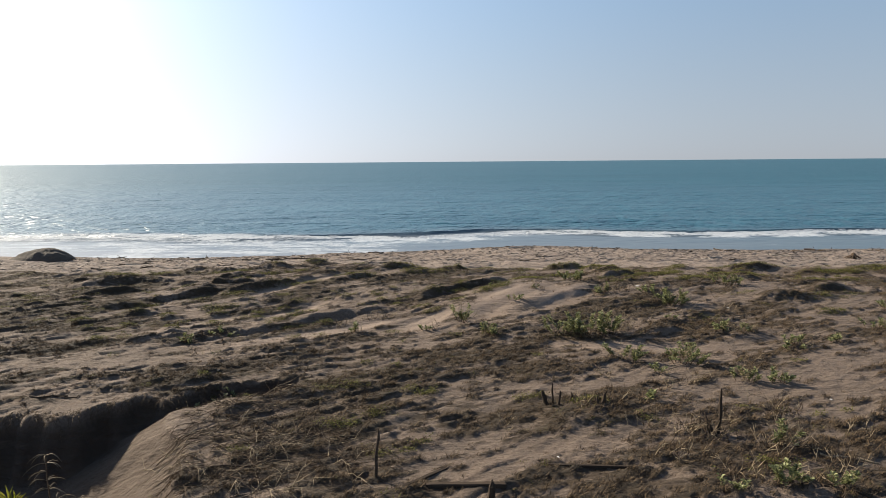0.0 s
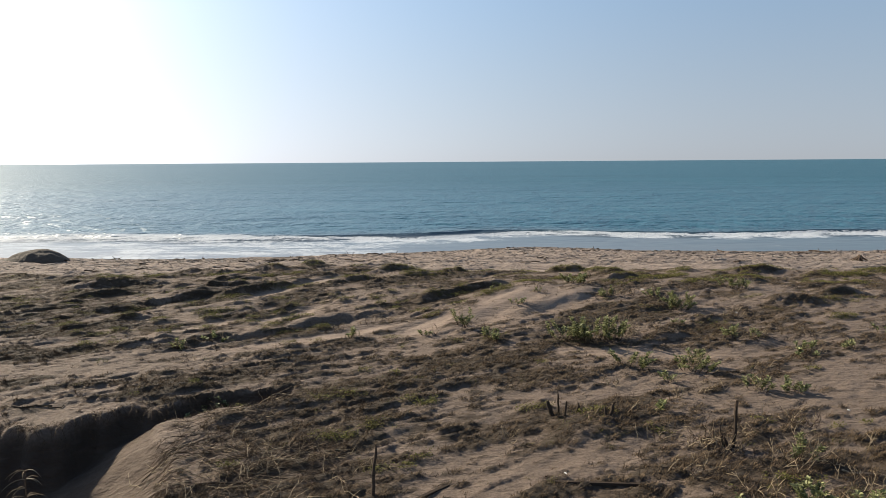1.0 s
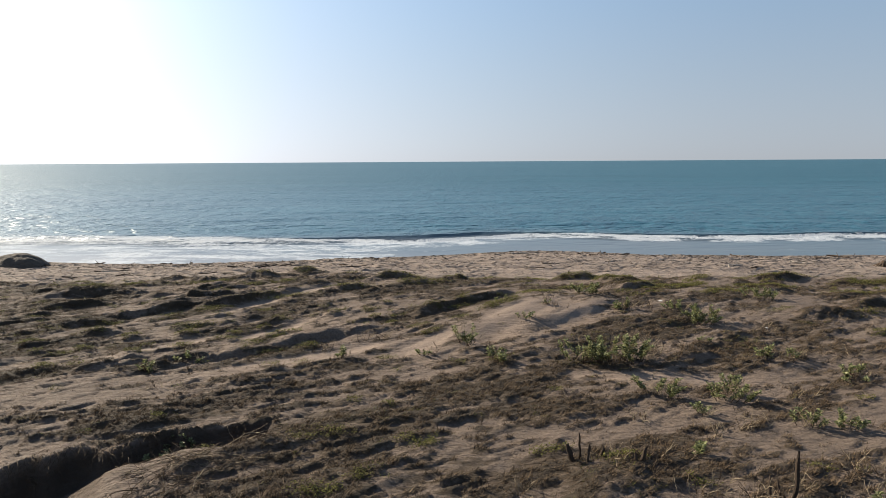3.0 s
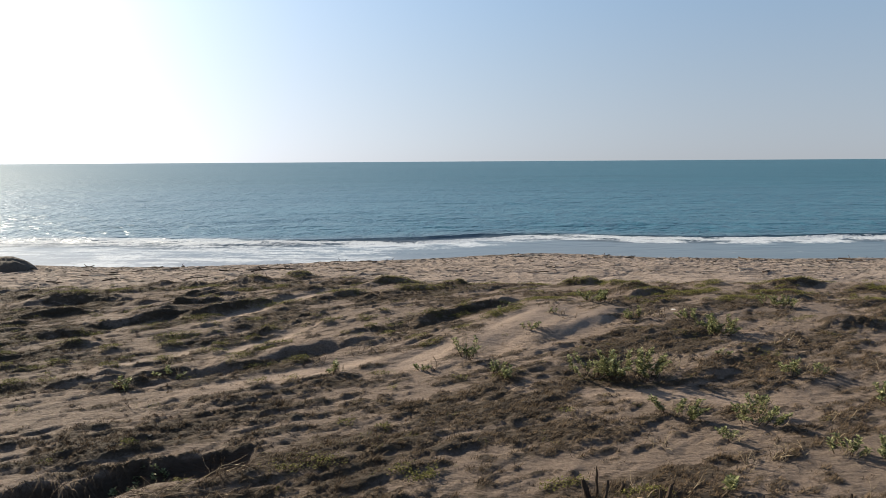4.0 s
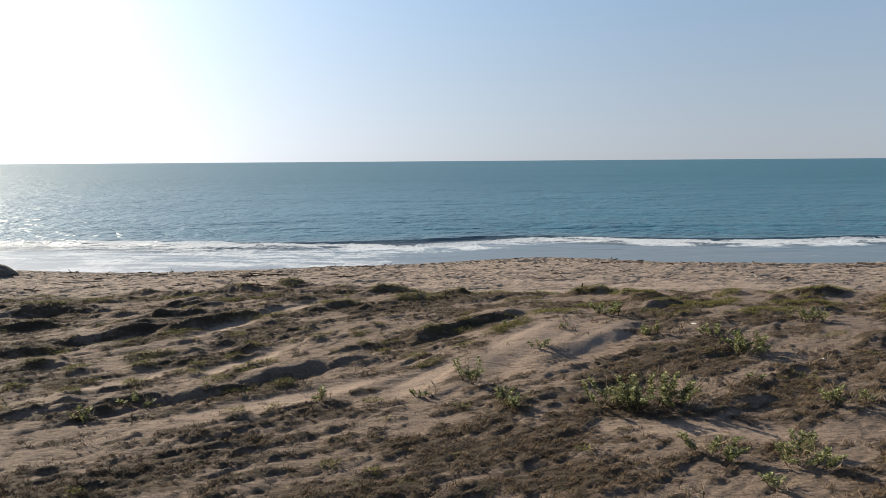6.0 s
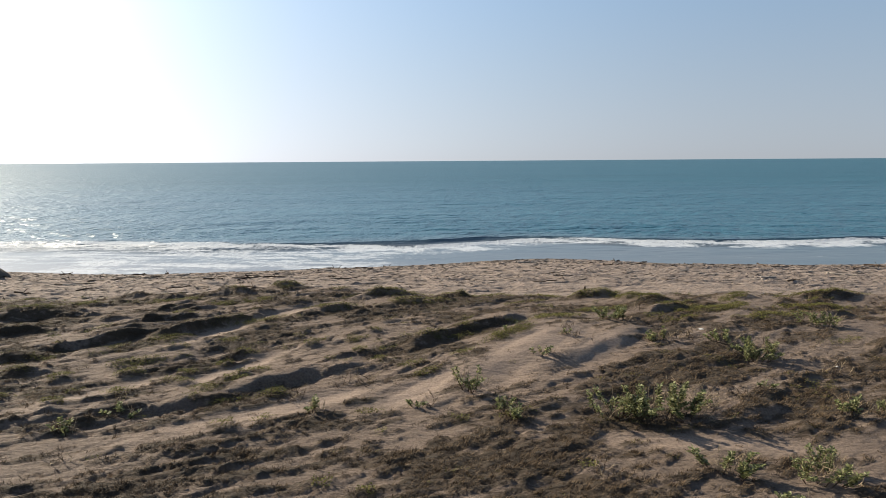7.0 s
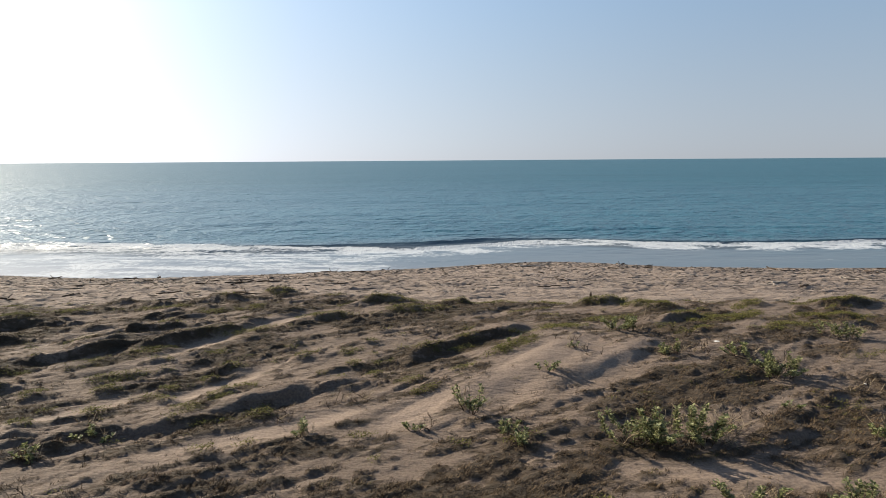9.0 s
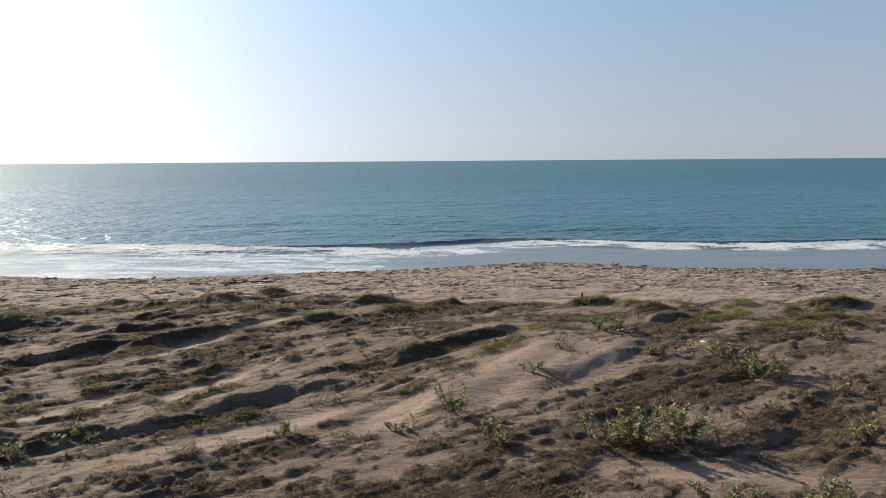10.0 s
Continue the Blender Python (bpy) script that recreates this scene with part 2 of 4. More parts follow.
for _ in range(26):
    y = drifts.uniform(8.0, 15.5)
    x = drifts.uniform(-0.6 * y, 0.72 * y)
    mat(x, y, drifts.uniform(0.1, 0.35), drifts.uniform(0.05, 0.12), drifts.gauss(15, 15), drifts.uniform(0.4, 0.8), 0.02)


def shore(x):
    """How far out the water's edge lies."""
    return 38.35 - 1.6 * np.exp(-((x + 16) / 7) ** 2) + 2.5 * np.exp(-((x - 5.6) / 6.6) ** 2) + 0.12 * grain(x * 0.35, x * 0, 5)


def dune_edge(x):
    return 28.3 + 0.9 * grain(x * 0.22, x * 0, 9) - 0.8 * np.exp(-((x - 3) / 6) ** 2) - 0.05 * np.abs(x)


RIM_X = [-30, -12, -8.2, -7.05, -6.5, -5.9, -5.4, -4.95, -4.5, -4.1, -3.6, -3.1, -2.8]
RIM_Y = [9.8, 10.3, 10.63, 10.7, 11.1, 11.35, 11.52, 11.95, 12.3, 12.5, 12.7, 12.45, 12.2]


def rim(x, y):
    """How far out the top of the gully's bank lies."""
    return np.interp(x, RIM_X, RIM_Y) + 0.15 * grain(x * 1.3, y * 0, 3) + 0.13 * grain(x * 4, y * 1.5, 4)


def pit(x, y):
    """The wind-cut gully beside the nearest dune: 0 outside, 1 inside, and how far its bed lies below the dune."""
    edge = np.interp(y, [0, 6.0, 7.9, 8.5, 9.25, 9.7, 10.1, 10.8, 11.5, 12.0, 12.6], [-2.8, -3.1, -3.45, -3.7, -4.0, -4.2, -4.5, -4.9, -4.95, -4.7, -4.4])
    edge = edge + 0.12 * grain(x * 0.5, y * 1.3, 8)
    into = np.maximum(edge - x, 0)
    fall = 0.62 * (np.sqrt(into ** 2 + 0.06) - 0.245)
    fall = fall + 0.09 * fractal(x * 1.1 + y * 0.4, y * 2.6, 11, 4, 0.6) * ease(0, 0.8, into)
    fall = np.maximum(fall, 0) / (1 + (np.maximum(fall, 0) / 1.25) ** 4) ** 0.25
    back = rim(x, y) - y
    hollow = 0.34 * np.exp(-(np.maximum(back, 0) / 0.75) ** 2) * ease(-2.8, -3.5, x) * ease(-9, -6, x)
    fall = np.maximum(fall, hollow)
    inside = ease(0, 1, back / (0.18 + 0.36 * fall)) * ease(3.2, 6.6, y + 0.8 * grain(x * 0.6, y * 0.6, 17)) * ease(0.02, 0.16, fall)
    return inside, fall


def cover(x, y):
    """How much of the sand is hidden by plants and litter, 0 to 1."""
    c, s = math.cos(GRAIN_DIR * 0.7), math.sin(GRAIN_DIR * 0.7)
    u, v = x * c + y * s, -x * s + y * c
    n = fractal(u * 0.55, v * 1.3, 21, 4, 0.6)
    amount = ease(-0.30, 0.25, n + 0.05 - 0.04 * ease(17, 24, y) + 0.14 * ease(-2, -7, x) * ease(15, 18, y) - 0.16 * ease(-3, -5, x) * ease(15.5, 14.5, y))
    for d in DENSE:
        amount = np.maximum(amount, np.minimum(1, 1.35 * blob(x, y, *d) * (0.9 + 0.5 * n)))
    for k, b in enumerate(BARE):
        amount = amount * (1 - (0.93 if k < SMOOTH else 0.75) * np.minimum(1, 1.5 * blob(x, y, *b)))
    amount = amount * ease(-0.3, 1.2, dune_edge(x) - y)
    inside, _ = pit(x, y)
    return amount * (1 - inside)


def tufts(x, y):
    """Small matted clumps that stand proud of the sand, 0 to 1."""
    c, s = math.cos(0.42), math.sin(0.42)
    u, v = x * c + y * s, -x * s + y * c
    n = fractal(u * 1.1, v * 6.0, 78, 3, 0.62) + 0.42 * fractal(u * 4.5, v * 15.0, 178, 2, 0.65)
    return np.clip((n + 0.50 * cover(x, y) - 0.33) / 0.14, 0, 1) * ease(-0.3, 0.8, dune_edge(x) - y) * ease(0.01, 0.15, cover(x, y))


def greens(x, y):
    amount = 0 * x
    for mx, my, long, wide, turn, dense, _ in MATS:
        k = np.nonzero((np.abs(x - mx) < 2 * long) & (np.abs(y - my) < 2 * long))[0]
        amount[k] = np.maximum(amount[k], dense * blob(x[k], y[k], mx, my, long, wide, turn))
    ragged = 0.5 + 0.5 * fractal(x * 2.6, y * 4.6, 44, 3, 0.65)
    return ease(0.28, 0.62, amount * (0.1 + 1.6 * ragged))


def land(x, y):
    """Height of the ground."""
    s = shore(x) - y
    beach = np.where(s > 0, 0.92 * (1 - np.exp(-np.maximum(s, 0) / 5.5)), np.maximum(-6, 0.05 * s))
    top = 1.18 + 0.0 * x
    top = top + 0.34 * blob(x, y, 4.8, 20.6, 5.0, 3.0, 15) + 0.20 * blob(x, y, 11.5, 20.5, 4.0, 3.0, 0)
    top = top + 0.12 * blob(x, y, -3, 22, 5, 3, 0) - 0.10 * blob(x, y, -17, 26, 6, 4, 0)
    top = top + 0.10 * fractal(x * 0.22, y * 0.22, 2, 3)
    c, sn = math.cos(GRAIN_DIR), math.sin(GRAIN_DIR)
    u, v = x * c + y * sn, -x * sn + y * c
    wob = 0.15 * fractal(u * 0.8, v * 0.8, 31, 2)
    jag = 0.055 * fractal(x * 3.2, y * 3.2, 35, 3, 0.65)
    uneven = 1 + 0.3 * fractal(x * 1.1, y * 1.1, 36, 2)
    # steepened drift noise
    first = fractal(u * 0.33, v * 1.05, 12, 3)
    drift = fractal(u * 0.33, (v + 0.30 * first) * 1.05, 12, 3)
    calm = 1.0 + 0.0 * x
    for k, b in enumerate(BARE):
        calm = calm * (1 - (0.9 if k < SMOOTH else 0.4) * np.minimum(1, 1.4 * blob(x, y, *b)))
    back_rise = ease(12, 18, y)
    top = top + (0.04 + 0.06 * back_rise) * (0.35 + 0.65 * calm) * drift
    for x0, y0, x1, y1, h, back, front, trough in RIDGES:
        reach = 2.2 * back + 0.9
        k = np.nonzero((x > min(x0, x1) - reach) & (x < max(x0, x1) + reach) & (y > min(y0, y1) - reach) & (y < max(y0, y1) + reach))[0]
        long = math.hypot(x1 - x0, y1 - y0)
        dx, dy = (x1 - x0) / long, (y1 - y0) / long
        a, b = (x[k] - x0) * dx + (y[k] - y0) * dy, -(x[k] - x0) * dy + (y[k] - y0) * dx
        b = b + wob[k] * min(1, long / 2) + jag[k]
        taper = 0.38 * long
        along = ease(-0.2, taper, a) * ease(-0.2, taper, long - a)
        cross = np.where(b > 0, np.exp(-(b / back) ** 2), np.exp(-(np.abs(b) / front) ** 2.0))
        dip = np.exp(-((b + front + 0.2) / 0.22) ** 2)
        top[k] += calm[k] ** 0.5 * along * (h * uneven[k] * cross - 0.3 * trough * dip)
    # the smooth tongue: two rounded crests side by side, each with a soft lee
    for x0, y0, x1, y1, h, back, lee in ((-0.7, 16.1, 3.9, 21.4, 0.22, 1.5, 1.05), (1.0, 16.6, 5.3, 20.8, 0.17, 0.8, 0.55)):
        long = math.hypot(x1 - x0, y1 - y0)
        dx, dy = (x1 - x0) / long, (y1 - y0) / long
        a, b = (x - x0) * dx + (y - y0) * dy, -(x - x0) * dy + (y - y0) * dx
        b = b + 0.16 * grain(a * 0.55, a * 0, 41) + 0.05 * grain(a * 1.7, b * 0.8, 42)
        side = np.where(b > 0, np.exp(-(b / back) ** 2), 0.5 + 0.5 * np.cos(math.pi * np.minimum(1, np.abs(b) / lee)))
        top = top + h * ease(-0.4, 2.6, a) * ease(-0.5, 1.5, long - a) * side * (1 + 0.15 * grain(a * 0.9, a * 0, 43))
    for mx, my, long, wide, turn, dense, lift in MATS:
        k = np.nonzero((np.abs(x - mx) < 2 * long) & (np.abs(y - my) < 2 * long))[0]
        top[k] += lift * np.minimum(1, 1.3 * blob(x[k], y[k], mx, my, long, wide, turn))
    inside, fall = pit(x, y)
    top = top - inside * np.minimum(fall, top - 0.05)
    dune = ease(-0.2, 1.7, dune_edge(x) - y + 0.5 * fractal(x * 0.9, y * 0.9, 61, 3))
    z = beach * (1 - dune) + top * dune
    # clumps, hoof-like pocks and ripples
    veg = cover(x, y)
    rough = dune * (0.12 + 0.88 * calm) * (1 - 0.75 * inside)
    lumps = fractal(x * 2.6, y * 2.6, 71, 3, 0.6)
    lean = fractal(u * 1.2, v * 4.8, 76, 3, 0.6)
    streak = fractal(u * 1.1, (v + 0.075 * lean) * 6.4, 76, 3, 0.6)
    shell = fractal(u * 4.2, (v + 0.03 * lean) * 12.0, 77, 2, 0.5)
    # scour: long low steps, each with a sharp edge on its landward side
    phase = v * 1.35 + 1.2 * fractal(u * 0.35, v * 0.8, 201, 3)
    part_way = phase - np.floor(phase)
    step = np.where(part_way < 0.09, part_way / 0.09, 1 - (part_way - 0.09) / 0.91)
    scour = 0.060 * step * ease(0.0, 0.3, fractal(u * 0.6, v * 1.4, 203, 2))
    phase = v * 3.6 + 1.4 * fractal(u * 0.9, v * 1.8, 205, 3)
    part_way = phase - np.floor(phase)
    step = np.where(part_way < 0.2, part_way / 0.2, 1 - (part_way - 0.2) / 0.8)
    scour = scour + 0.028 * step * ease(-0.1, 0.3, fractal(u * 1.1, v * 2.2, 207, 2))
    clump = tufts(x, y)
    z = z + rough * (0.35 + 0.35 * ease(4, 0, x)) * scour
    z = z + rough * (0.004 * lumps + (0.023 + 0.018 * ease(2, -3, x) * ease(13, 17, y)) * streak + 0.011 * shell)
    pocks = np.maximum(0, fractal(u * 3.6, v * 10.0, 84, 2) - 0.12)
    z = z - rough * (1 - clump) * (0.016 + 0.05 * ease(-1.5, -3.5, x) * ease(17, 15.5, y)) * pocks
    z = z + dune * (1 - inside) * (0.2 + 0.8 * calm) * 0.048 * np.sqrt(clump) * (0.75 + 0.5 * grain(x * 4, y * 4, 79))
    z = z + rough * 0.007 * fractal(x * 8, y * 8, 83, 2)
    dry = ease(0.4, 2.5, s) * (1 - dune)
    crease = 0.6 - 1.6 * np.abs(fractal(x * 0.34 + y * 0.15, y * 2.9 - x * 0.34, 92, 4, 0.6))
    z = z + dry * (0.06 * fractal(x * 0.35, y * 1.2, 91, 3) + 0.15 * crease + 0.035 * fractal(x * 0.9 + y * 0.4, y * 7 - x * 0.5, 93, 3, 0.6))
    away = ease(60, 200, np.abs(x)) + ease(5, 60, -y)
    return z + np.minimum(away, 1) * 0.4 * fractal(x * 0.03, y * 0.03, 95, 3) * (s > 0)


def spaced(stops):
    """Grid lines with a given step at given places, changing evenly between them."""
    at = [stops[0][0]]
    while at[-1] < stops[-1][0]:
        at.append(at[-1] + float(np.interp(at[-1], [p for p, _ in stops], [w for _, w in stops])))
    return np.array(at)


def sheet(xs, ys):
    """Vertices' x and y, and quads, of a grid."""
    gx, gy = np.meshgrid(xs, ys)
    n, m = len(xs), len(ys)
    k = np.arange(n * m).reshape(m, n)
    quads = np.stack([k[:-1, :-1], k[:-1, 1:], k[1:, 1:], k[1:, :-1]], -1).reshape(-1, 4)
    return gx.ravel(), gy.ravel(), quads


def fast_mesh(name, verts, faces, smooth=True):
    """A mesh from an array of vertices and an array of faces with the same number of corners."""
    me = bpy.data.meshes.new(name)
    faces = np.asarray(faces, dtype=np.int32)
    me.vertices.add(len(verts))
    me.vertices.foreach_set("co", np.asarray(verts, dtype=np.float32).ravel())
    me.loops.add(faces.size)
    me.loops.foreach_set("vertex_index", faces.ravel())
    me.polygons.add(len(faces))
    me.polygons.foreach_set("loop_start", np.arange(0, faces.size, faces.shape[1], dtype=np.int32))
    me.polygons.foreach_set("use_smooth", np.full(len(faces), smooth))
    me.update(calc_edges=True)
    return me


def store(me, name, values):
    me.attributes.new(name, "FLOAT", "POINT").data.foreach_set("value", np.asarray(values, dtype=np.float32))


# ---- materials ----
def material(name):
    m = bpy.data.materials.new(name)
    m.use_nodes = True
    return m, m.node_tree, m.node_tree.nodes["Principled BSDF"]


def node(tree, kind, **inputs):
    n = tree.nodes.new("ShaderNode" + kind)
    for key, value in inputs.items():
        socket = n.inputs[int(key[1:])] if key[0] == "i" and key[1:].isdigit() else n.inputs[key.replace("_", " ")]
        if isinstance(value, bpy.types.NodeSocket):
            tree.links.new(value, socket)
        else:
            socket.default_value = value
    return n


def place(tree):
    return tree.nodes.new("ShaderNodeNewGeometry").outputs["Position"]


def noisy(tree, scale, detail=4.0, rough=0.6, at=None):
    return node(tree, "TexNoise", Vector=at or place(tree), Scale=scale, Detail=detail, Roughness=rough).outputs["Fac"]


def span(tree, value, a, b, c=0.0, d=1.0):
    return node(tree, "MapRange", i0=value, i1=a, i2=b, i3=c, i4=d).outputs[0]


def blend(tree, fac, a, b):
    n = tree.nodes.new("ShaderNodeMix")
    n.data_type = "RGBA"
    for socket, value in ((n.inputs[0], fac), (n.inputs[6], a), (n.inputs[7], b)):
        if isinstance(value, bpy.types.NodeSocket):
            tree.links.new(value, socket)
        else:
            socket.default_value = (*value, 1) if isinstance(value, tuple) else value
    return n.outputs[2]


def reading(tree, name):
    n = tree.nodes.new("ShaderNodeAttribute")
    n.attribute_name = name
    return n.outputs["Fac"]


def times(tree, a, b):
    n = node(tree, "Math", i0=a, i1=b)
    n.operation = "MULTIPLY"
    return n.outputs[0]


def bumped(tree, shader, height, strength, distance):
    n = node(tree, "Bump", Height=height, Strength=strength, Distance=distance)
    tree.links.new(n.outputs[0], shader.inputs["Normal"])


def sand_material():
    m, t, p = material("dune_sand")
    base = blend(t, noisy(t, 0.35, 3), (0.192, 0.142, 0.108), (0.272, 0.201, 0.155))
    base = blend(t, span(t, noisy(t, 22, 3), 0.35, 0.75), base, (0.115, 0.086, 0.068))
    soil = blend(t, noisy(t, 9, 4), (0.042, 0.028, 0.017), (0.10, 0.069, 0.042))
    trail = node(t, "Mapping", Vector=place(t), Rotation=(0, 0, -0.45), Scale=(0.5, 1.3, 1)).outputs[0]
    lots = span(t, reading(t, "litter"), 0, 1, -0.21, 0.10)
    hold = node(t, "Math", i0=noisy(t, 4.5, 8, 0.75, trail), i1=lots).outputs[0]
    base = blend(t, times(t, span(t, hold, 0.48, 0.57), 0.82), base, soil)
    mossy = blend(t, noisy(t, 1.3, 3), (0.036, 0.025, 0.016), (0.066, 0.047, 0.027))
    base = blend(t, times(t, reading(t, "clump"), 0.85), base, mossy)
    # bank's face below the rim: dark soil colour, with its shade painted in
    base = blend(t, times(t, reading(t, "bank_shade"), span(t, noisy(t, 3, 5, 0.7, node(t, "Mapping", Vector=place(t), Scale=(0.5, 0.5, 2.5)).outputs[0]), 0.1, 0.45)), base, (0.060, 0.043, 0.032))
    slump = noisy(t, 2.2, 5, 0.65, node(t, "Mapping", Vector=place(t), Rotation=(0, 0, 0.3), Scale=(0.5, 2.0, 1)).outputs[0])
    base = blend(t, times(t, reading(t, "slope"), span(t, slump, 0.35, 0.65, 0.55, 1.0)), base, (0.112, 0.077, 0.054))      # darker, warmer sand all through the gully
    strand = blend(t, noisy(t, 1.6, 5), (0.268, 0.210, 0.172), (0.345, 0.275, 0.228))
    strand = blend(t, span(t, noisy(t, 9, 5, 0.7), 0.56, 0.72), strand, (0.10, 0.072, 0.052))
    base = blend(t, reading(t, "strand"), base, strand)
    base = blend(t, reading(t, "wet"), base, (0.075, 0.06, 0.048))
    t.links.new(base, p.inputs["Base Color"])
    t.links.new(span(t, reading(t, "wet"), 0, 1, 0.92, 0.16), p.inputs["Roughness"])
    p.inputs["Specular IOR Level"].default_value = 0.3
    swept = node(t, "Mapping", Vector=place(t), Rotation=(0, 0, -0.45), Scale=(0.42, 1.4, 1)).outputs[0]
    trod = times(t, span(t, noisy(t, 6.5, 2, 0.5, swept), 0.3, 0.7), 0.5)      # trampled all over
    fine = node(t, "Math", i0=node(t, "Math", i0=noisy(t, 14, 8, 0.74, swept), i1=trod).outputs[0], i1=times(t, noisy(t, 45, 3), 0.3)).outputs[0]
    bumped(t, p, times(t, times(t, fine, span(t, reading(t, "blown"), 0, 1, 1, 0.14)), span(t, reading(t, "wet"), 0, 1, 1, 0.02)), 1.0, 0.165)
    return m


def leafy(name, dark, light, through_light=0.3, rough=0.5, shine=0.25, by_island=True):
    """Leaves and blades: colour varies from piece to piece, and light shines through."""
    m, t, p = material(name)
    if by_island:
        pick = t.nodes.new("ShaderNodeNewGeometry").outputs["Random Per Island"]
    else:
        pick = t.nodes.new("ShaderNodeObjectInfo").outputs["Random"]
    colour = blend(t, pick, dark, light)
    colour = blend(t, span(t, noisy(t, 25, 3), 0.3, 0.8, 0, 0.35), colour, tuple(c * 0.5 for c in dark))
    t.links.new(colour, p.inputs["Base Color"])
    p.inputs["Roughness"].default_value = rough
    p.inputs["Specular IOR Level"].default_value = shine
    clear = node(t, "BsdfTranslucent", Color=colour)
    mix = node(t, "MixShader", i0=through_light, i1=p.outputs[0], i2=clear.outputs[0])
    t.links.new(mix.outputs[0], t.nodes["Material Output"].inputs["Surface"])
    return m


def wood_material(name, dark, light):
    m, t, p = material(name)
    co = t.nodes.new("ShaderNodeTexCoord").outputs["Object"]
    grain_at = node(t, "Mapping", Vector=co, Scale=(2.5, 30, 30)).outputs[0]
    fibre = noisy(t, 1.5, 5, 0.65, grain_at)
    tone = t.nodes.new("ShaderNodeObjectInfo").outputs["Random"]
    colour = blend(t, span(t, fibre, 0.3, 0.7), dark, light)
    colour = blend(t, times(t, tone, 0.7), colour, tuple(0.45 * c for c in dark))
    t.links.new(colour, p.inputs["Base Color"])
    p.inputs["Roughness"].default_value = 0.9
    p.inputs["Specular IOR Level"].default_value = 0.12
    bumped(t, p, fibre, 0.6, 0.01)
    return m


def water_material():
    m, t, p = material("sea_water")
    at = place(t)

    def waves(across, along, detail=5.0, rough=0.6):
        return noisy(t, 1.0, detail, rough, node(t, "Mapping", Vector=at, Rotation=(0, 0, 0.12), Scale=(across, along, 1)).outputs[0])

    deep = reading(t, "deep")
    base = blend(t, deep, (0.15, 0.15, 0.155), (0.012, 0.077, 0.105))
    base = blend(t, span(t, waves(0.006, 0.03, 4), 0.35, 0.7), base, (0.009, 0.063, 0.089))
    t.links.new(base, p.inputs["Base Color"])
    t.links.new(span(t, reading(t, "open"), 0, 1, 0.31, 0.45), p.inputs["Roughness"])
    p.inputs["IOR"].default_value = 1.33
    p.inputs["Specular IOR Level"].default_value = 1.0
    chop = 0.0
    for across, along, tall, detail in ((4.2, 3.4, 0.035, 2), (1.7, 1.5, 0.17, 3), (0.6, 0.6, 0.36, 4), (0.2, 0.24, 0.6, 4), (0.045, 0.075, 0.75, 4), (0.012, 0.026, 2.0, 4)):
        chop = node(t, "Math", i0=times(t, waves(across, along, detail), tall), i1=chop).outputs[0]
    bumped(t, p, times(t, chop, span(t, deep, 0, 0.5, 0.05, 1)), 1.0, 1.0)
    amount = reading(t, "foam")
    lace = times(t, waves(4.2, 2.2, 4, 0.7), 0.32)
    for across, along, share in ((1.6, 1.9, 0.46), (0.5, 0.6, 0.22)):
        lace = node(t, "Math", i0=times(t, waves(across, along, 5, 0.72), share), i1=lace).outputs[0]
    edge = node(t, "Math", i0=lace, i1=span(t, amount, 0, 1, -0.26, 0.17)).outputs[0]
    white = node(t, "BsdfPrincipled", Base_Color=(0.46, 0.49, 0.52, 1), Roughness=0.9)
    t.links.new(node(t, "Bump", Height=lace, Strength=0.8, Distance=0.3).outputs[0], white.inputs["Normal"])
    thick = times(t, span(t, edge, 0.43, 0.54), span(t, amount, 0.02, 0.15))
    mix = node(t, "MixShader", i0=times(t, thick, 0.75), i1=p.outputs[0], i2=white.outputs[0])
    t.links.new(mix.outputs[0], t.nodes["Material Output"].inputs["Surface"])
    return m


SAND, WATER = sand_material(), water_material()
SHRUB_LEAF = leafy("shrub_leaf", (0.066, 0.082, 0.026), (0.35, 0.35, 0.17), 0.38, 0.5, 0.25)
CREEPER = leafy("creeper_leaf", (0.055, 0.053, 0.016), (0.20, 0.185, 0.06), 0.3, 0.85, 0.1)
THATCH = leafy("dry_thatch", (0.036, 0.024, 0.014), (0.175, 0.118, 0.068), 0.10, 0.8)
STRAW = leafy("straw_stalk", (0.19, 0.14, 0.09), (0.38, 0.30, 0.20), 0.15, 0.75)
TWIG = wood_material("dead_twig", (0.05, 0.034, 0.023), (0.17, 0.122, 0.084))
POST = wood_material("weathered_post", (0.038, 0.027, 0.020), (0.11, 0.080, 0.058))
DRIFT_DARK = wood_material("wet_driftwood", (0.05, 0.034, 0.024), (0.14, 0.10, 0.07))
DRIFT_PALE = wood_material("bleached_driftwood", (0.30, 0.25, 0.20), (0.55, 0.49, 0.42))

# ---- ground ----
xs = spaced([(-4900, 500), (-400, 60), (-80, 4), (-40, 0.5), (-22, 0.12), (-14, 0.06), (-7, 0.042), (7, 0.042), (14, 0.06), (22, 0.12), (40, 0.5), (80, 4), (400, 60), (4900, 500)])
ys = spaced([(-4900, 500), (-300, 50), (-20, 2), (-6, 0.25), (4.5, 0.12), (6.2, 0.045), (16, 0.05), (24, 0.075), (36, 0.11), (41, 0.12), (50, 0.6), (120, 10), (600, 100), (4900, 600)])
gx, gy, quads = sheet(xs, ys)
levels = land(gx, gy)
ground_mesh = fast_mesh("ground", np.stack([gx, gy, levels], 1), quads)
levels = levels.reshape(len(ys), len(xs))


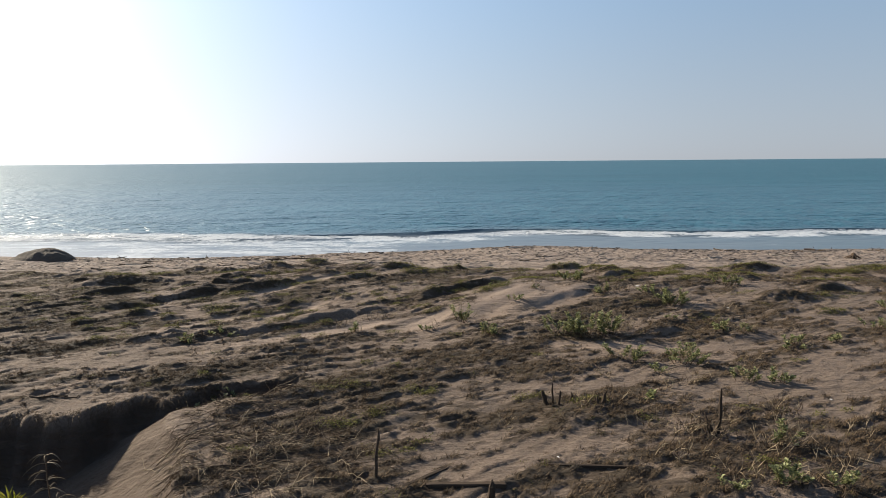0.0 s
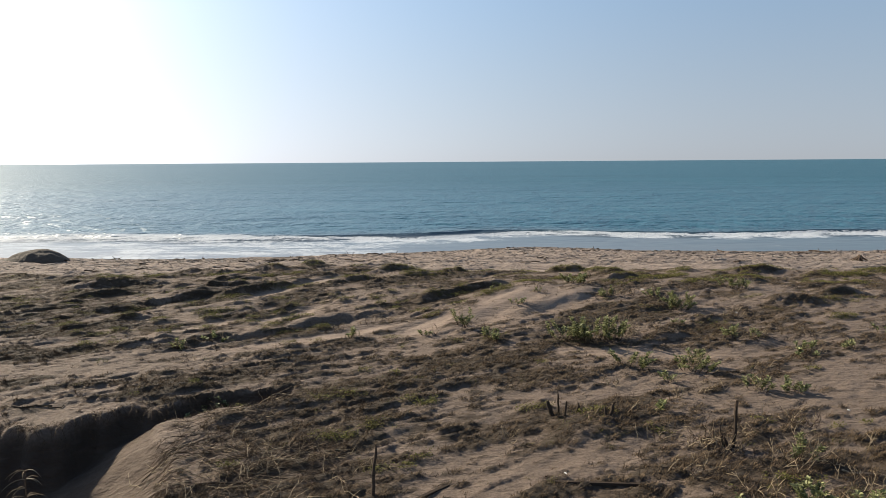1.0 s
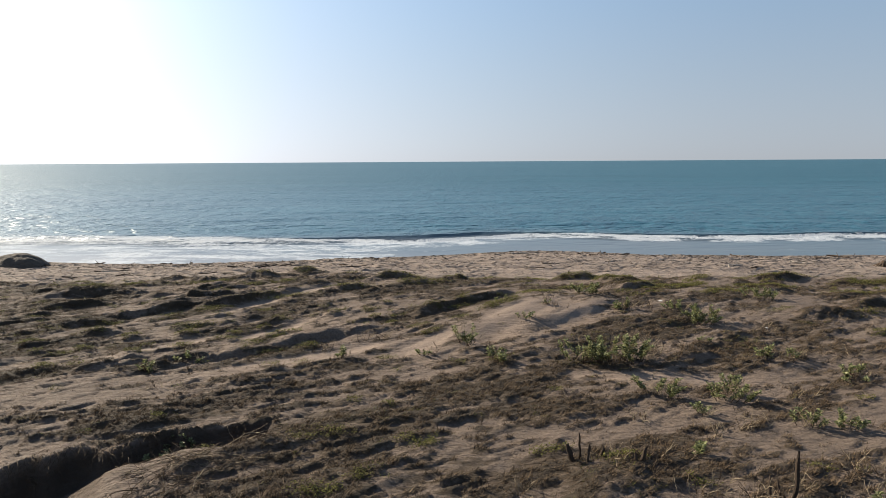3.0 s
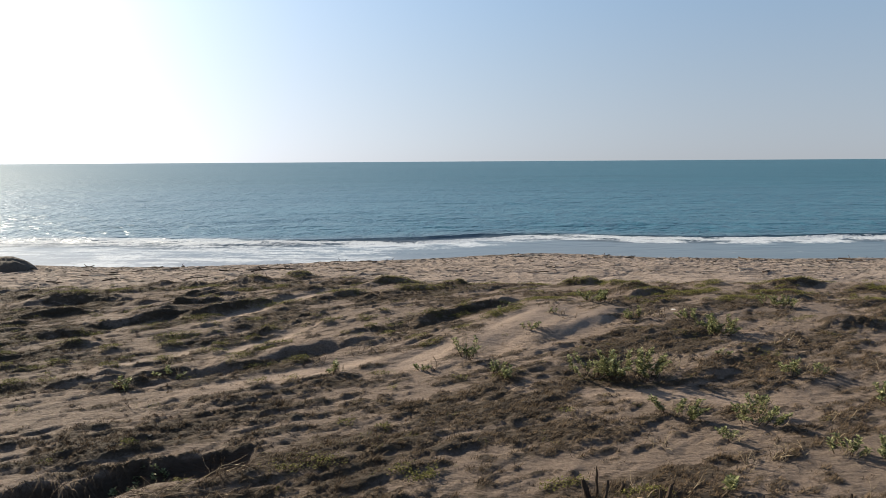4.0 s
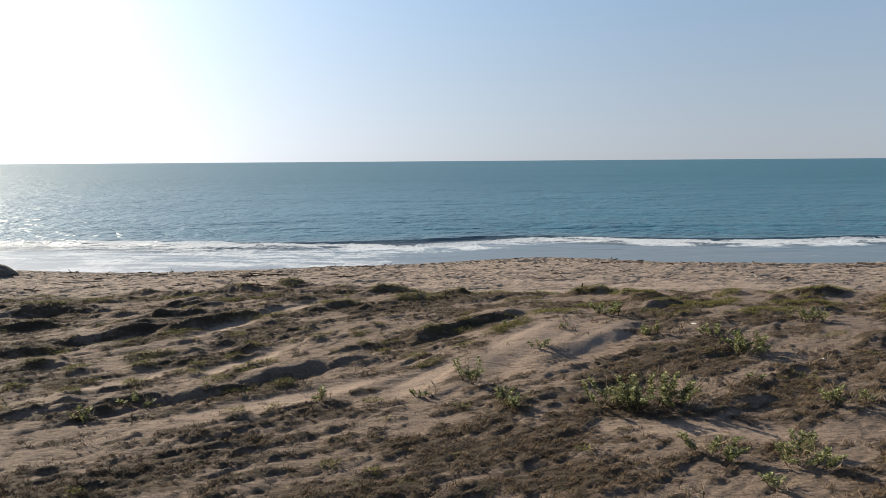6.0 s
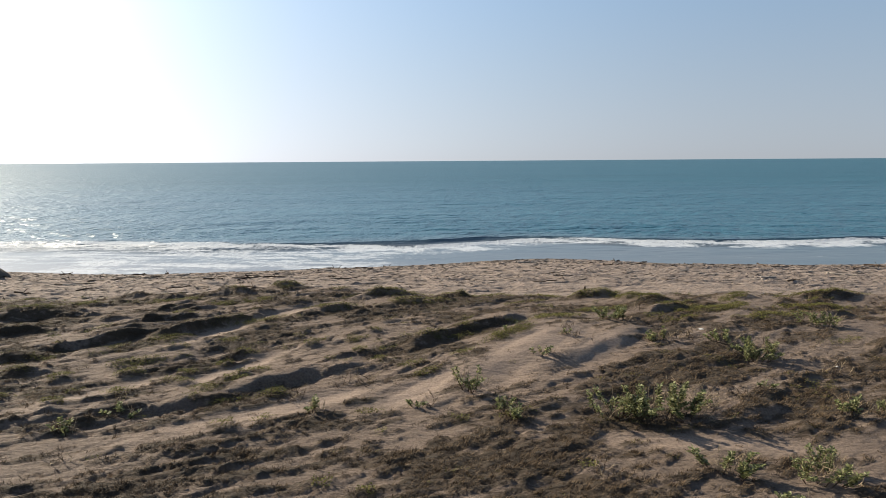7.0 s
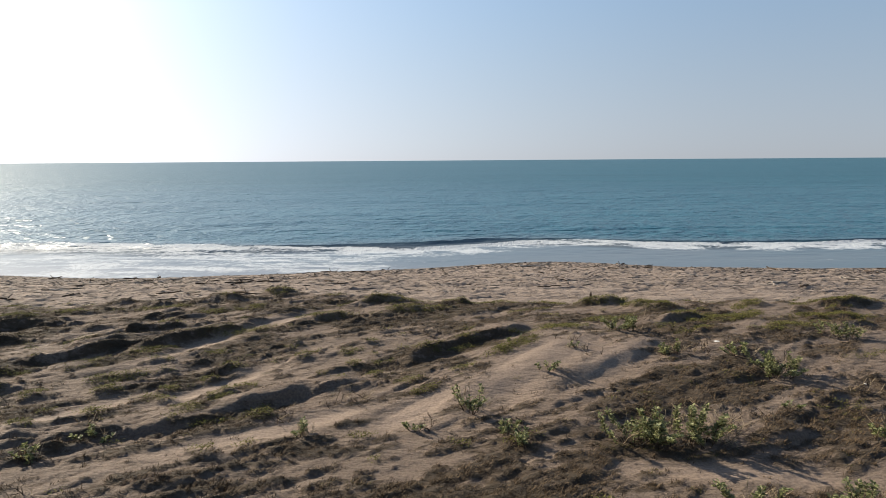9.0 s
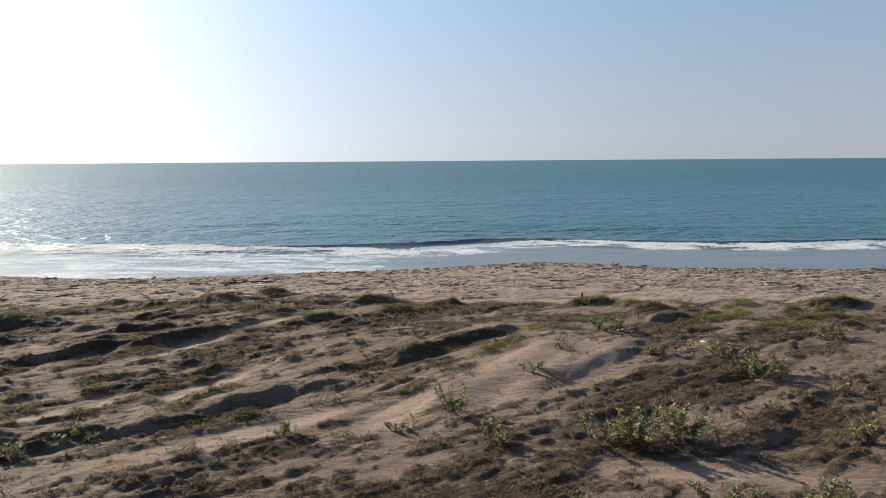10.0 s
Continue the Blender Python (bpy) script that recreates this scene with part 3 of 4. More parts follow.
def ground_at(x, y):
    """Height of the finished ground sheet."""
    i = np.clip(np.searchsorted(xs, x) - 1, 0, len(xs) - 2)
    j = np.clip(np.searchsorted(ys, y) - 1, 0, len(ys) - 2)
    u, v = (x - xs[i]) / (xs[i + 1] - xs[i]), (y - ys[j]) / (ys[j + 1] - ys[j])
    low = levels[j, i] * (1 - u) + levels[j, i + 1] * u
    return low * (1 - v) + (levels[j + 1, i] * (1 - u) + levels[j + 1, i + 1] * u) * v



off = shore(gx) - gy
store(ground_mesh, "litter", cover(gx, gy))
blown = 0 * gx
for b in BARE[:SMOOTH]:
    blown = np.maximum(blown, np.minimum(1, 1.3 * blob(gx, gy, *b)))
store(ground_mesh, "blown", blown)
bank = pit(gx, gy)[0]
# bank's face just under the rim, where shade goes into the colour
store(ground_mesh, "bank_shade", ease(0.05, 0.3, bank) * ease(0.75, 0.45, rim(gx, gy) - gy))
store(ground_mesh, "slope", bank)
store(ground_mesh, "clump", tufts(gx, gy) * (1 - pit(gx, gy)[0]))
store(ground_mesh, "strand", 1 - ease(-0.2, 1.5, dune_edge(gx) - gy))
store(ground_mesh, "wet", 1 - ease(0.15, 0.9, off + 0.25 * grain(gx * 0.8, gy * 0.8, 6)))
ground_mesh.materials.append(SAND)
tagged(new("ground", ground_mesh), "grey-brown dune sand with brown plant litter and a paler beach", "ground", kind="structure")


# ---- sea ----
def breaker(x):
    """How far out the first line of surf stands."""
    return 48.6 + 1.7 * np.exp(-((x + 28) / 9) ** 2) - 1.7 * np.exp(-((x + 4) / 6) ** 2) + 2.4 * np.exp(-((x - 8.5) / 4.5) ** 2) + 0.5 * grain(x * 0.16, x * 0, 13)


def sea_surface(x, y):
    out = y - breaker(x)
    broken = 0.55 + 0.45 * grain(x * 0.13, x * 0 + 3, 15)
    crest = 0.2 * broken * np.where(out > 0, np.exp(-(out / 1.3) ** 2), np.exp(-(out / 0.42) ** 2))
    second = y - (breaker(x) - 5.0 + 0.8 * grain(x * 0.2, x * 0, 19))
    crest = crest + 0.025 * ease(4, -4, x) * np.where(second > 0, np.exp(-(second / 0.9) ** 2), np.exp(-(second / 0.3) ** 2))
    third = y - (58.5 + 1.5 * grain(x * 0.05, x * 0, 23))
    crest = crest + 0.08 * ease(0.0, 0.5, grain(x * 0.07, x * 0, 27)) * np.where(third > 0, np.exp(-(third / 2.4) ** 2), np.exp(-(third / 1.1) ** 2))
    far = ease(50, 60, y) * (1 - ease(150, 400, y))
    swell = 0.10 * fractal(x * 0.06, y * 0.22, 33, 3) * far + 0.06 * fractal(x * 0.45, y * 1.1, 37, 4, 0.6) * ease(44, 50, y) * (1 - ease(90, 160, y))
    thin = ease(0, 6, y - shore(x))
    return crest + swell + 0.03 * thin * fractal(x * 0.8, y * 1.8, 39, 3)


def sea_foam(x, y):
    out = y - breaker(x)
    left = ease(3, -6, x)
    ragged = fractal(x * 0.5, y * 1.1, 51, 3)
    front = np.exp(-((out + 0.45) / 0.6) ** 2) * (0.9 + 0.4 * grain(x * 0.35, x * 0, 53))
    wash = ease(0.2, -0.6, out) * ease(-6.2, -1.5, out) * (0.66 + 0.5 * ragged)
    sheet_foam = left * ease(0, -1.5, out) * (0.52 + 0.42 * fractal(x * 0.3, y * 1.4, 55, 4, 0.6))
    second = y - (breaker(x) - 5.0 + 0.8 * grain(x * 0.2, x * 0, 19))
    lines = 0.75 * ease(6, -4, x) * np.exp(-((second + 0.15) / 0.3) ** 2) * (0.7 + 0.5 * grain(x * 0.5, x * 0, 54))
    for n, reach in enumerate((1.5, 2.6, 3.9, 5.2, 6.6, 8.0)):      # thin lines of spent waves
        line = out + reach + 0.5 * grain(x * 0.12, x * 0, 150 + n) + 0.14 * grain(x * 0.8, x * 0, 160 + n)
        lines = np.maximum(lines, (0.35 + 0.65 * left) * ease(-0.25, 0.35, grain(x * 0.1, x * 0, 170 + n)) * np.exp(-(line / 0.13) ** 2))
    edge = y - shore(x)
    lip = 0.45 * np.exp(-((edge - 0.1) / 0.1) ** 2) * (0.6 + 0.6 * grain(x * 0.6, x * 0, 59))
    old = 0.42 * np.exp(-((out + 7.2 + 0.8 * grain(x * 0.15, x * 0, 57)) / 0.2) ** 2) * ease(-6, 2, x)
    return np.clip(np.maximum.reduce([front, wash, sheet_foam, lines, lip, old]), 0, 1)


wx = spaced([(-4900, 500), (-500, 60), (-100, 2), (-45, 0.3), (-35, 0.24), (35, 0.24), (45, 0.3), (100, 2), (500, 60), (4900, 500)])
wy = spaced([(35.5, 0.12), (52, 0.13), (60, 0.24), (100, 0.7), (300, 12), (4880, 250)])
sx, sy, sea_quads = sheet(wx, wy)
sea_mesh = fast_mesh("sea", np.stack([sx, sy, sea_surface(sx, sy)], 1), sea_quads)
store(sea_mesh, "foam", sea_foam(sx, sy))
store(sea_mesh, "open", ease(45, 200, sy))
store(sea_mesh, "deep", ease(6.5, 16, sy - shore(sx)))
sea_mesh.materials.append(WATER)
tagged(new("sea", sea_mesh), "calm blue-green sea with low white surf", "sea", kind="structure")


# ---- building blocks for things ----
class Shape:
    """Gathers triangles for one mesh."""

    def __init__(self):
        self.verts, self.faces, self.count = [], [], 0

    def add(self, verts, faces):
        self.verts.append(np.asarray(verts, float).reshape(-1, 3))
        self.faces.append(np.asarray(faces, int).reshape(-1, 3) + self.count)
        self.count += len(self.verts[-1])

    def mesh(self, name, material, smooth=True):
        me = fast_mesh(name, np.concatenate(self.verts), np.concatenate(self.faces), smooth)
        me.materials.append(material)
        return me


def limb(shape, points, radii, sides=5, rng=None, rough=0.0):
    """A tapering stem, branch or log along points, closed at both ends."""
    points, rings = np.asarray(points, float), []
    for n, p in enumerate(points):
        d = points[min(n + 1, len(points) - 1)] - points[max(n - 1, 0)]
        d = d / (np.linalg.norm(d) + 1e-9)
        a = np.cross(d, (0, 0, 1) if abs(d[2]) < 0.9 else (1, 0, 0))
        a = a / np.linalg.norm(a)
        b = np.cross(d, a)
        turn = np.arange(sides) * 2 * np.pi / sides
        r = radii[n] * (1 + (rough * rng.uniform(-1, 1, sides) if rng is not None else 0 * turn))
        rings.append(p + (np.cos(turn) * r)[:, None] * a + (np.sin(turn) * r)[:, None] * b)
    verts = np.concatenate(rings + [points[:1], points[-1:]])
    faces, last = [], (len(points) - 1) * sides
    for n in range(len(points) - 1):
        for k in range(sides):
            p, q = n * sides + k, n * sides + (k + 1) % sides
            faces += [(p, q, q + sides), (p, q + sides, p + sides)]
    for k in range(sides):
        faces += [((k + 1) % sides, k, len(verts) - 2), (last + k, last + (k + 1) % sides, len(verts) - 1)]
    shape.add(verts, faces)


def unit(v):
    return v / (np.linalg.norm(v, axis=-1, keepdims=True) + 1e-9)


def leaves(shape, base, way, length, width, rng, fold=0.25):
    """Many oval leaves, folded a little along the rib."""
    way = unit(np.asarray(way, float))
    side = unit(np.cross(way, rng.normal(0, 0.35, way.shape) + (0, 0, 1)))
    up = np.cross(side, way)
    length, width = np.asarray(length)[:, None], np.asarray(width)[:, None]
    rib1, rib2 = base + way * length * 0.35, base + way * length * 0.72 - up * length * 0.06
    tip = base + way * length - up * length * 0.16
    lift = up * width * fold
    verts = np.stack([base, rib1, rib2, tip, rib1 + side * width * 0.5 + lift, rib2 + side * width * 0.42 + lift,
                      rib1 - side * width * 0.5 + lift, rib2 - side * width * 0.42 + lift], 1)
    one = np.array([(0, 4, 1), (1, 4, 5), (1, 5, 2), (2, 5, 3), (0, 1, 6), (1, 7, 6), (1, 2, 7), (2, 3, 7)])
    shape.add(verts.reshape(-1, 3), (one[None] + 8 * np.arange(len(verts))[:, None, None]).reshape(-1, 3))


def height(x, y):
    return float(ground_at(np.array([float(x)]), np.array([float(y)]))[0])


def part(name, shape, material, parent, label="", smooth=True):
    ob = new(name, shape.mesh(name, material, smooth))
    ob.parent = parent
    return tagged(ob, label)


def standing(name, x, y, label, category, group="", sink=0.02, turn=0.0):
    """An Empty on the ground that will hold a thing's parts."""
    ob = new(name)
    ob.empty_display_size = 0.1
    ob.location = (x, y, height(x, y) - sink)
    ob.rotation_euler[2] = radians(turn)
    return tagged(ob, label, category, group)


def arc(rng, start, way, length, steps=5, bend=0.25, droop=0.0):
    """Points along a crooked stem."""
    pts, d = [np.asarray(start, float)], unit(np.asarray(way, float))
    for _ in range(steps):
        d = unit(d + rng.normal(0, bend, 3) + (0, 0, -droop))
        pts.append(pts[-1] + d * length / steps)
    return np.array(pts)


# ---- shrubs ----
def shrub(x, y, wide, high, stems, leaf=0.066, dry=0, deep=None, label="", full=1.15):
    """A low broad-leaved dune shrub: several leafy stems, some bare dry ones."""
    rng = np.random.default_rng(int(abs(x) * 1000 + y * 77))
    deep = deep or wide * 0.7
    ob = standing("shrub", x, y, label or "low green dune shrub with oval leaves on sand", "shrub", "dune shrubs")
    ground = ob.location.z
    for k in range(stems):
        ox, oy = rng.uniform(-0.42, 0.42) * wide, rng.uniform(-0.42, 0.42) * deep
        start = np.array([ox, oy, height(x + ox, y + oy) - ground - 0.03])
        long = high * rng.uniform(0.7, 1.12)
        pts = arc(rng, start, (ox / wide * 1.2 + rng.normal(0, 0.2), oy / deep * 0.8 + rng.normal(0, 0.2), 1.0), long, 6, 0.16)
        bark = Shape()
        limb(bark, pts, np.linspace(0.010, 0.004, len(pts)), 4)
        stem = part("stem", bark, TWIG, ob)
        n = max(10, int(full * long / 0.0075))
        at = rng.uniform(0.18, 1.0, n) ** 0.8 * (len(pts) - 1)
        i = np.minimum(at.astype(int), len(pts) - 2)
        base = pts[i] + (pts[i + 1] - pts[i]) * (at - i)[:, None]
        round_way = rng.uniform(0, 2 * np.pi, n)
        way = np.stack([np.cos(round_way), np.sin(round_way), rng.uniform(0.1, 1.3, n)], 1)
        base = base + unit(way) * 0.02 * rng.uniform(0, 1.5, (n, 1))
        size = leaf * rng.uniform(0.6, 1.15, n)
        crown = Shape()
        leaves(crown, base, way, size, size * rng.uniform(0.5, 0.66, n), rng)
        part("foliage", crown, SHRUB_LEAF, stem)
    for k in range(int(dry * 2.0) + 4):
        ox, oy = rng.uniform(-0.2, 0.65) * wide, rng.uniform(-0.3, 0.5) * deep
        start = np.array([ox, oy, height(x + ox, y + oy) - ground - 0.03])
        bark = Shape()
        pts = arc(rng, start, (rng.normal(0.15, 0.4), rng.normal(0, 0.35), 1), high * rng.uniform(0.6, 1.35), 6, 0.18)
        limb(bark, pts, np.linspace(0.006, 0.0025, len(pts)), 3)
        for _ in range(2):
            k0 = rng.integers(2, 5)
            fork = arc(rng, pts[k0], unit(pts[k0 + 1] - pts[k0]) + rng.normal(0, 0.6, 3), high * rng.uniform(0.2, 0.5), 4, 0.2)
            limb(bark, fork, np.linspace(0.006, 0.0025, len(fork)), 3)
        part("dry_stalk", bark, STRAW, ob, "straw-coloured dry stalk")
    return ob


shrub(3.05, 15.65, 0.75, 0.50, 10, dry=2, deep=0.5)
shrub(3.75, 15.60, 0.80, 0.60, 14, dry=5, deep=0.5)
shrub(4.35, 15.70, 0.60, 0.62, 11, dry=10, deep=0.5)
shrub(4.5, 21.1, 0.75, 0.42, 14)
shrub(5.15, 19.4, 0.40, 0.30, 7, dry=5)
shrub(6.65, 19.3, 0.45, 0.28, 7, dry=2)
shrub(7.0, 18.4, 0.75, 0.52, 16, dry=7)
shrub(9.75, 20.7, 0.80, 0.40, 13, dry=8)
shrub(4.2, 13.75, 0.60, 0.42, 9, dry=8)
shrub(5.45, 13.6, 0.75, 0.45, 13, dry=9)
shrub(2.2, 18.3, 0.45, 0.18, 6, leaf=0.06, dry=2)
shrub(6.4, 16.7, 0.28, 0.2, 3, dry=2)
shrub(7.35, 15.7, 0.4, 0.34, 6, dry=3)
shrub(0.42, 16.9, 0.55, 0.48, 7, dry=4, full=0.8, label="thin-leaved young dune shrub on blown sand")
shrub(1.1, 16.0, 0.35, 0.30, 6, dry=2)
shrub(1.25, 15.5, 0.25, 0.24, 4)
shrub(-0.5, 16.2, 0.28, 0.18, 4, leaf=0.065, label="small bright green dune seedling on sand")
shrub(-6.0, 16.05, 0.4, 0.22, 5, dry=2)
shrub(-6.7, 15.3, 0.35, 0.24, 5, dry=3)
shrub(-2.45, 16.05, 0.3, 0.28, 4, dry=6)
shrub(6.9, 12.2, 0.38, 0.30, 7, dry=1)
shrub(6.25, 12.25, 0.42, 0.32, 6, dry=5)
shrub(8.55, 14.45, 0.65, 0.26, 9, dry=2)
shrub(9.8, 14.9, 0.4, 0.26, 5, dry=4)
shrub(11.8, 16.1, 0.6, 0.28, 8, dry=2)
shrub(8.0, 15.7, 0.4, 0.26, 3, dry=6)
shrub(4.75, 12.8, 0.18, 0.34, 3, dry=1)
shrub(3.9, 11.2, 0.16, 0.22, 2, leaf=0.09)
shrub(4.85, 8.15, 0.45, 0.34, 8, dry=2)
shrub(5.45, 9.3, 0.35, 0.42, 5, dry=8)
shrub(5.6, 8.0, 0.32, 0.28, 5, dry=3)
shrub(4.05, 7.9, 0.3, 0.2, 4, dry=2)
shrub(1.7, 20.0, 0.4, 0.14, 4, leaf=0.05)
shrub(2.9, 19.5, 0.4, 0.16, 3, leaf=0.05, dry=5)
shrub(13.6, 18.2, 0.5, 0.3, 7, dry=3)
shrub(-4.55, 12.0, 0.5, 0.12, 9, leaf=0.05, label="green creeping vine on the shaded sand bank")
shrub(-4.85, 11.75, 0.35, 0.10, 6, leaf=0.05, label="green creeping vine on the shaded sand bank")


def dry_bush(x, y, wide, high, stalks, label="leafless tangle of dry grey-brown stalks"):
    """Dead stalks that fork, leaning with the wind."""
    rng = np.random.default_rng(int(abs(x) * 991 + y * 53))
    ob = standing("dry_bush", x, y, label, "dry bush", "dry dune bushes")
    ground = ob.location.z
    for k in range(stalks):
        ox, oy = rng.normal(0, 0.27) * wide, rng.normal(0, 0.2) * wide
        start = np.array([ox, oy, height(x + ox, y + oy) - ground - 0.03])
        bark = Shape()
        pts = arc(rng, start, (rng.normal(0.25, 0.45), rng.normal(0, 0.4), 0.9), high * rng.uniform(0.6, 1.3), 6, 0.2)
        limb(bark, pts, np.linspace(0.007, 0.003, len(pts)), 3)
        for _ in range(3):
            k0 = rng.integers(1, 5)
            fork = arc(rng, pts[k0], unit(pts[k0 + 1] - pts[k0]) + rng.normal(0, 0.7, 3), high * rng.uniform(0.25, 0.6), 4, 0.22)
            limb(bark, fork, np.linspace(0.006, 0.0025, len(fork)), 3)
        part("stalk", bark, STRAW if rng.random() < 0.5 else TWIG, ob)
    return ob


dry_bush(4.9, 16.05, 0.7, 0.42, 18)
dry_bush(5.6, 16.1, 0.3, 0.34, 5)
dry_bush(5.75, 19.6, 0.7, 0.3, 14)
dry_bush(5.4, 22.3, 0.5, 0.32, 10)
dry_bush(-2.2, 17.3, 0.4, 0.3, 7)
dry_bush(-0.25, 16.2, 0.3, 0.3, 5)
dry_bush(3.1, 19.9, 0.7, 0.22, 9)
dry_bush(-6.3, 16.3, 0.6, 0.26, 8)
dry_bush(6.2, 10.6, 0.9, 0.40, 22, "grey tangle of dead twigs lying on sand")
dry_bush(4.4, 9.5, 0.9, 0.36, 22)
dry_bush(3.5, 8.9, 0.6, 0.40, 14)
dry_bush(4.3, 8.3, 0.6, 0.36, 12)
dry_bush(3.1, 11.0, 0.5, 0.36, 9)
dry_bush(5.1, 9.1, 0.8, 0.40, 20)
dry_bush(4.1, 9.7, 0.5, 0.42, 14)
dry_bush(6.9, 9.6, 0.7, 0.30, 12)
dry_bush(2.6, 10.9, 0.4, 0.26, 7)
dry_bush(3.4, 12.6, 0.5, 0.26, 8)
dry_bush(-1.6, 17.4, 0.4, 0.34, 9)
dry_bush(-3.0, 16.6, 0.5, 0.28, 8)
dry_bush(3.2, 19.3, 0.8, 0.2, 6)
dry_bush(8.2, 17.6, 0.5, 0.3, 8)
dry_bush(9.3, 15.9, 0.5, 0.3, 8)
dry_bush(7.0, 13.6, 0.5, 0.28, 8)
dry_bush(4.9, 10.3, 0.7, 0.30, 16)
dry_bush(3.6, 10.2, 0.6, 0.30, 14)
dry_bush(5.9, 8.6, 0.7, 0.34, 14)
dry_bush(1.0, 10.2, 0.4, 0.30, 6)
dry_bush(5.2, 12.2, 0.5, 0.32, 8)
dry_bush(4.6, 11.9, 0.5, 0.3, 7)
dry_bush(-5.9, 14.1, 0.3, 0.25, 4)
dry_bush(7.6, 19.1, 0.3, 0.4, 5)
dry_bush(2.4, 13.8, 0.4, 0.25, 5)


# ---- dead brush on the near dune ----
def brush(x, y, wide, branches):
    rng = np.random.default_rng(int(abs(x) * 313 + y * 19))
    ob = standing("brush_pile", x, y, "matted pile of brown dead branches on the dune edge", "brush pile", "dead brush")
    ground = ob.location.z
    for k in range(branches):
        ox, oy, a = rng.normal(0, 0.3) * wide, rng.normal(0, 0.25) * wide, rng.uniform(0, 2 * np.pi)
        bark, long = Shape(), rng.uniform(0.35, 0.9)
        pts = arc(rng, (ox, oy, 0), (math.cos(a), math.sin(a), 0.1), long, 7, 0.12)
        pts[:, 2] = ground_at(x + pts[:, 0], y + pts[:, 1]) - ground + np.abs(rng.normal(0.02, 0.04)) * np.sin(np.linspace(0, 3.1, 8)) + 0.004
        limb(bark, pts, np.linspace(0.006, 0.002, len(pts)), 4)
        for _ in range(5):
            k0 = rng.integers(1, 6)
            fork = arc(rng, pts[k0], unit(pts[k0 + 1] - pts[k0]) + rng.normal(0, 0.6, 3) * (1, 1, 0.5), rng.uniform(0.12, 0.35), 4, 0.14)
            limb(bark, fork, np.linspace(0.004, 0.0015, len(fork)), 3)
        part("branch", bark, TWIG if rng.random() < 0.75 else STRAW, ob)


brush(-3.1, 9.5, 1.1, 34)
brush(-3.0, 8.6, 1.0, 26)
brush(-2.2, 9.8, 1.0, 22)
brush(-1.7, 9.2, 0.9, 22)
brush(-3.4, 10.6, 0.8, 14)
brush(-4.4, 9.4, 0.9, 26)
brush(-4.0, 10.0, 0.9, 24)
brush(-3.5, 10.9, 0.8, 16)
brush(-3.9, 8.3, 0.8, 22)
brush(-3.6, 9.0, 0.9, 22)
brush(-2.5, 8.3, 0.9, 22)
brush(-1.5, 8.5, 0.6, 10)
brush(-4.1, 11.1, 0.8, 16)
brush(-3.5, 11.7, 0.8, 14)
brush(-4.3, 10.5, 0.7, 16)


# ---- old fence posts, planks and branches ----
def post(x, y, high, radius, lean=0.0, lean_y=0.0, label="short weathered dark fence post leaning in sand", split=0.25):
    rng = np.random.default_rng(int(abs(x) * 517 + y * 29 + high * 100))
    bark = Shape()
    n = 7
    z = np.linspace(-0.15, high, n)
    pts = np.stack([lean * z + rng.normal(0, 0.006, n), lean_y * z + rng.normal(0, 0.006, n), z], 1)
    radii = radius * np.linspace(1.05, 0.82, n)
    radii[-1] *= 0.45
    limb(bark, pts, radii, 8, rng, split * 0.5)
    v = bark.verts[0]
    v[-9 - 1:-2, 2] += rng.uniform(-0.5, 0.5, len(v[-9 - 1:-2])) * radius * 1.6     # broken top
    ob = new("fence_post", bark.mesh("fence_post", POST, False))
    ob.location = (x, y, height(x, y))
    return tagged(ob, label, "fence post", "old fence posts")


post(1.93, 11.0, 0.26, 0.045, -0.35, label="broad split fence stub leaning in sand")
post(2.05, 11.02, 0.44, 0.020, -0.06, label="thin upright weathered fence post in sand")
post(2.15, 10.95, 0.27, 0.024, 0.12)
post(2.42, 11.1, 0.16, 0.030)
post(2.93, 10.8, 0.24, 0.034, 0.3)
post(2.83, 10.8, 0.13, 0.024)
post(4.6, 9.72, 0.78, 0.030, 0.02, label="tall crooked grey fence post among dry stalks")
post(4.33, 9.85, 0.34, 0.022)
post(4.47, 9.75, 0.38, 0.020, -0.25)
post(4.52, 9.65, 0.22, 0.03, -0.5)
post(-1.03, 8.45, 0.74, 0.024, 0.09, label="thin dark fence post standing in bare sand")
post(0.62, 7.85, 0.26, 0.055, 0.1, label="broken thick fence stub in sand")
post(0.95, 7.7, 0.14, 0.035)
post(5.2, 27.1, 0.34, 0.045, label="short dark fence post at the outer dune")


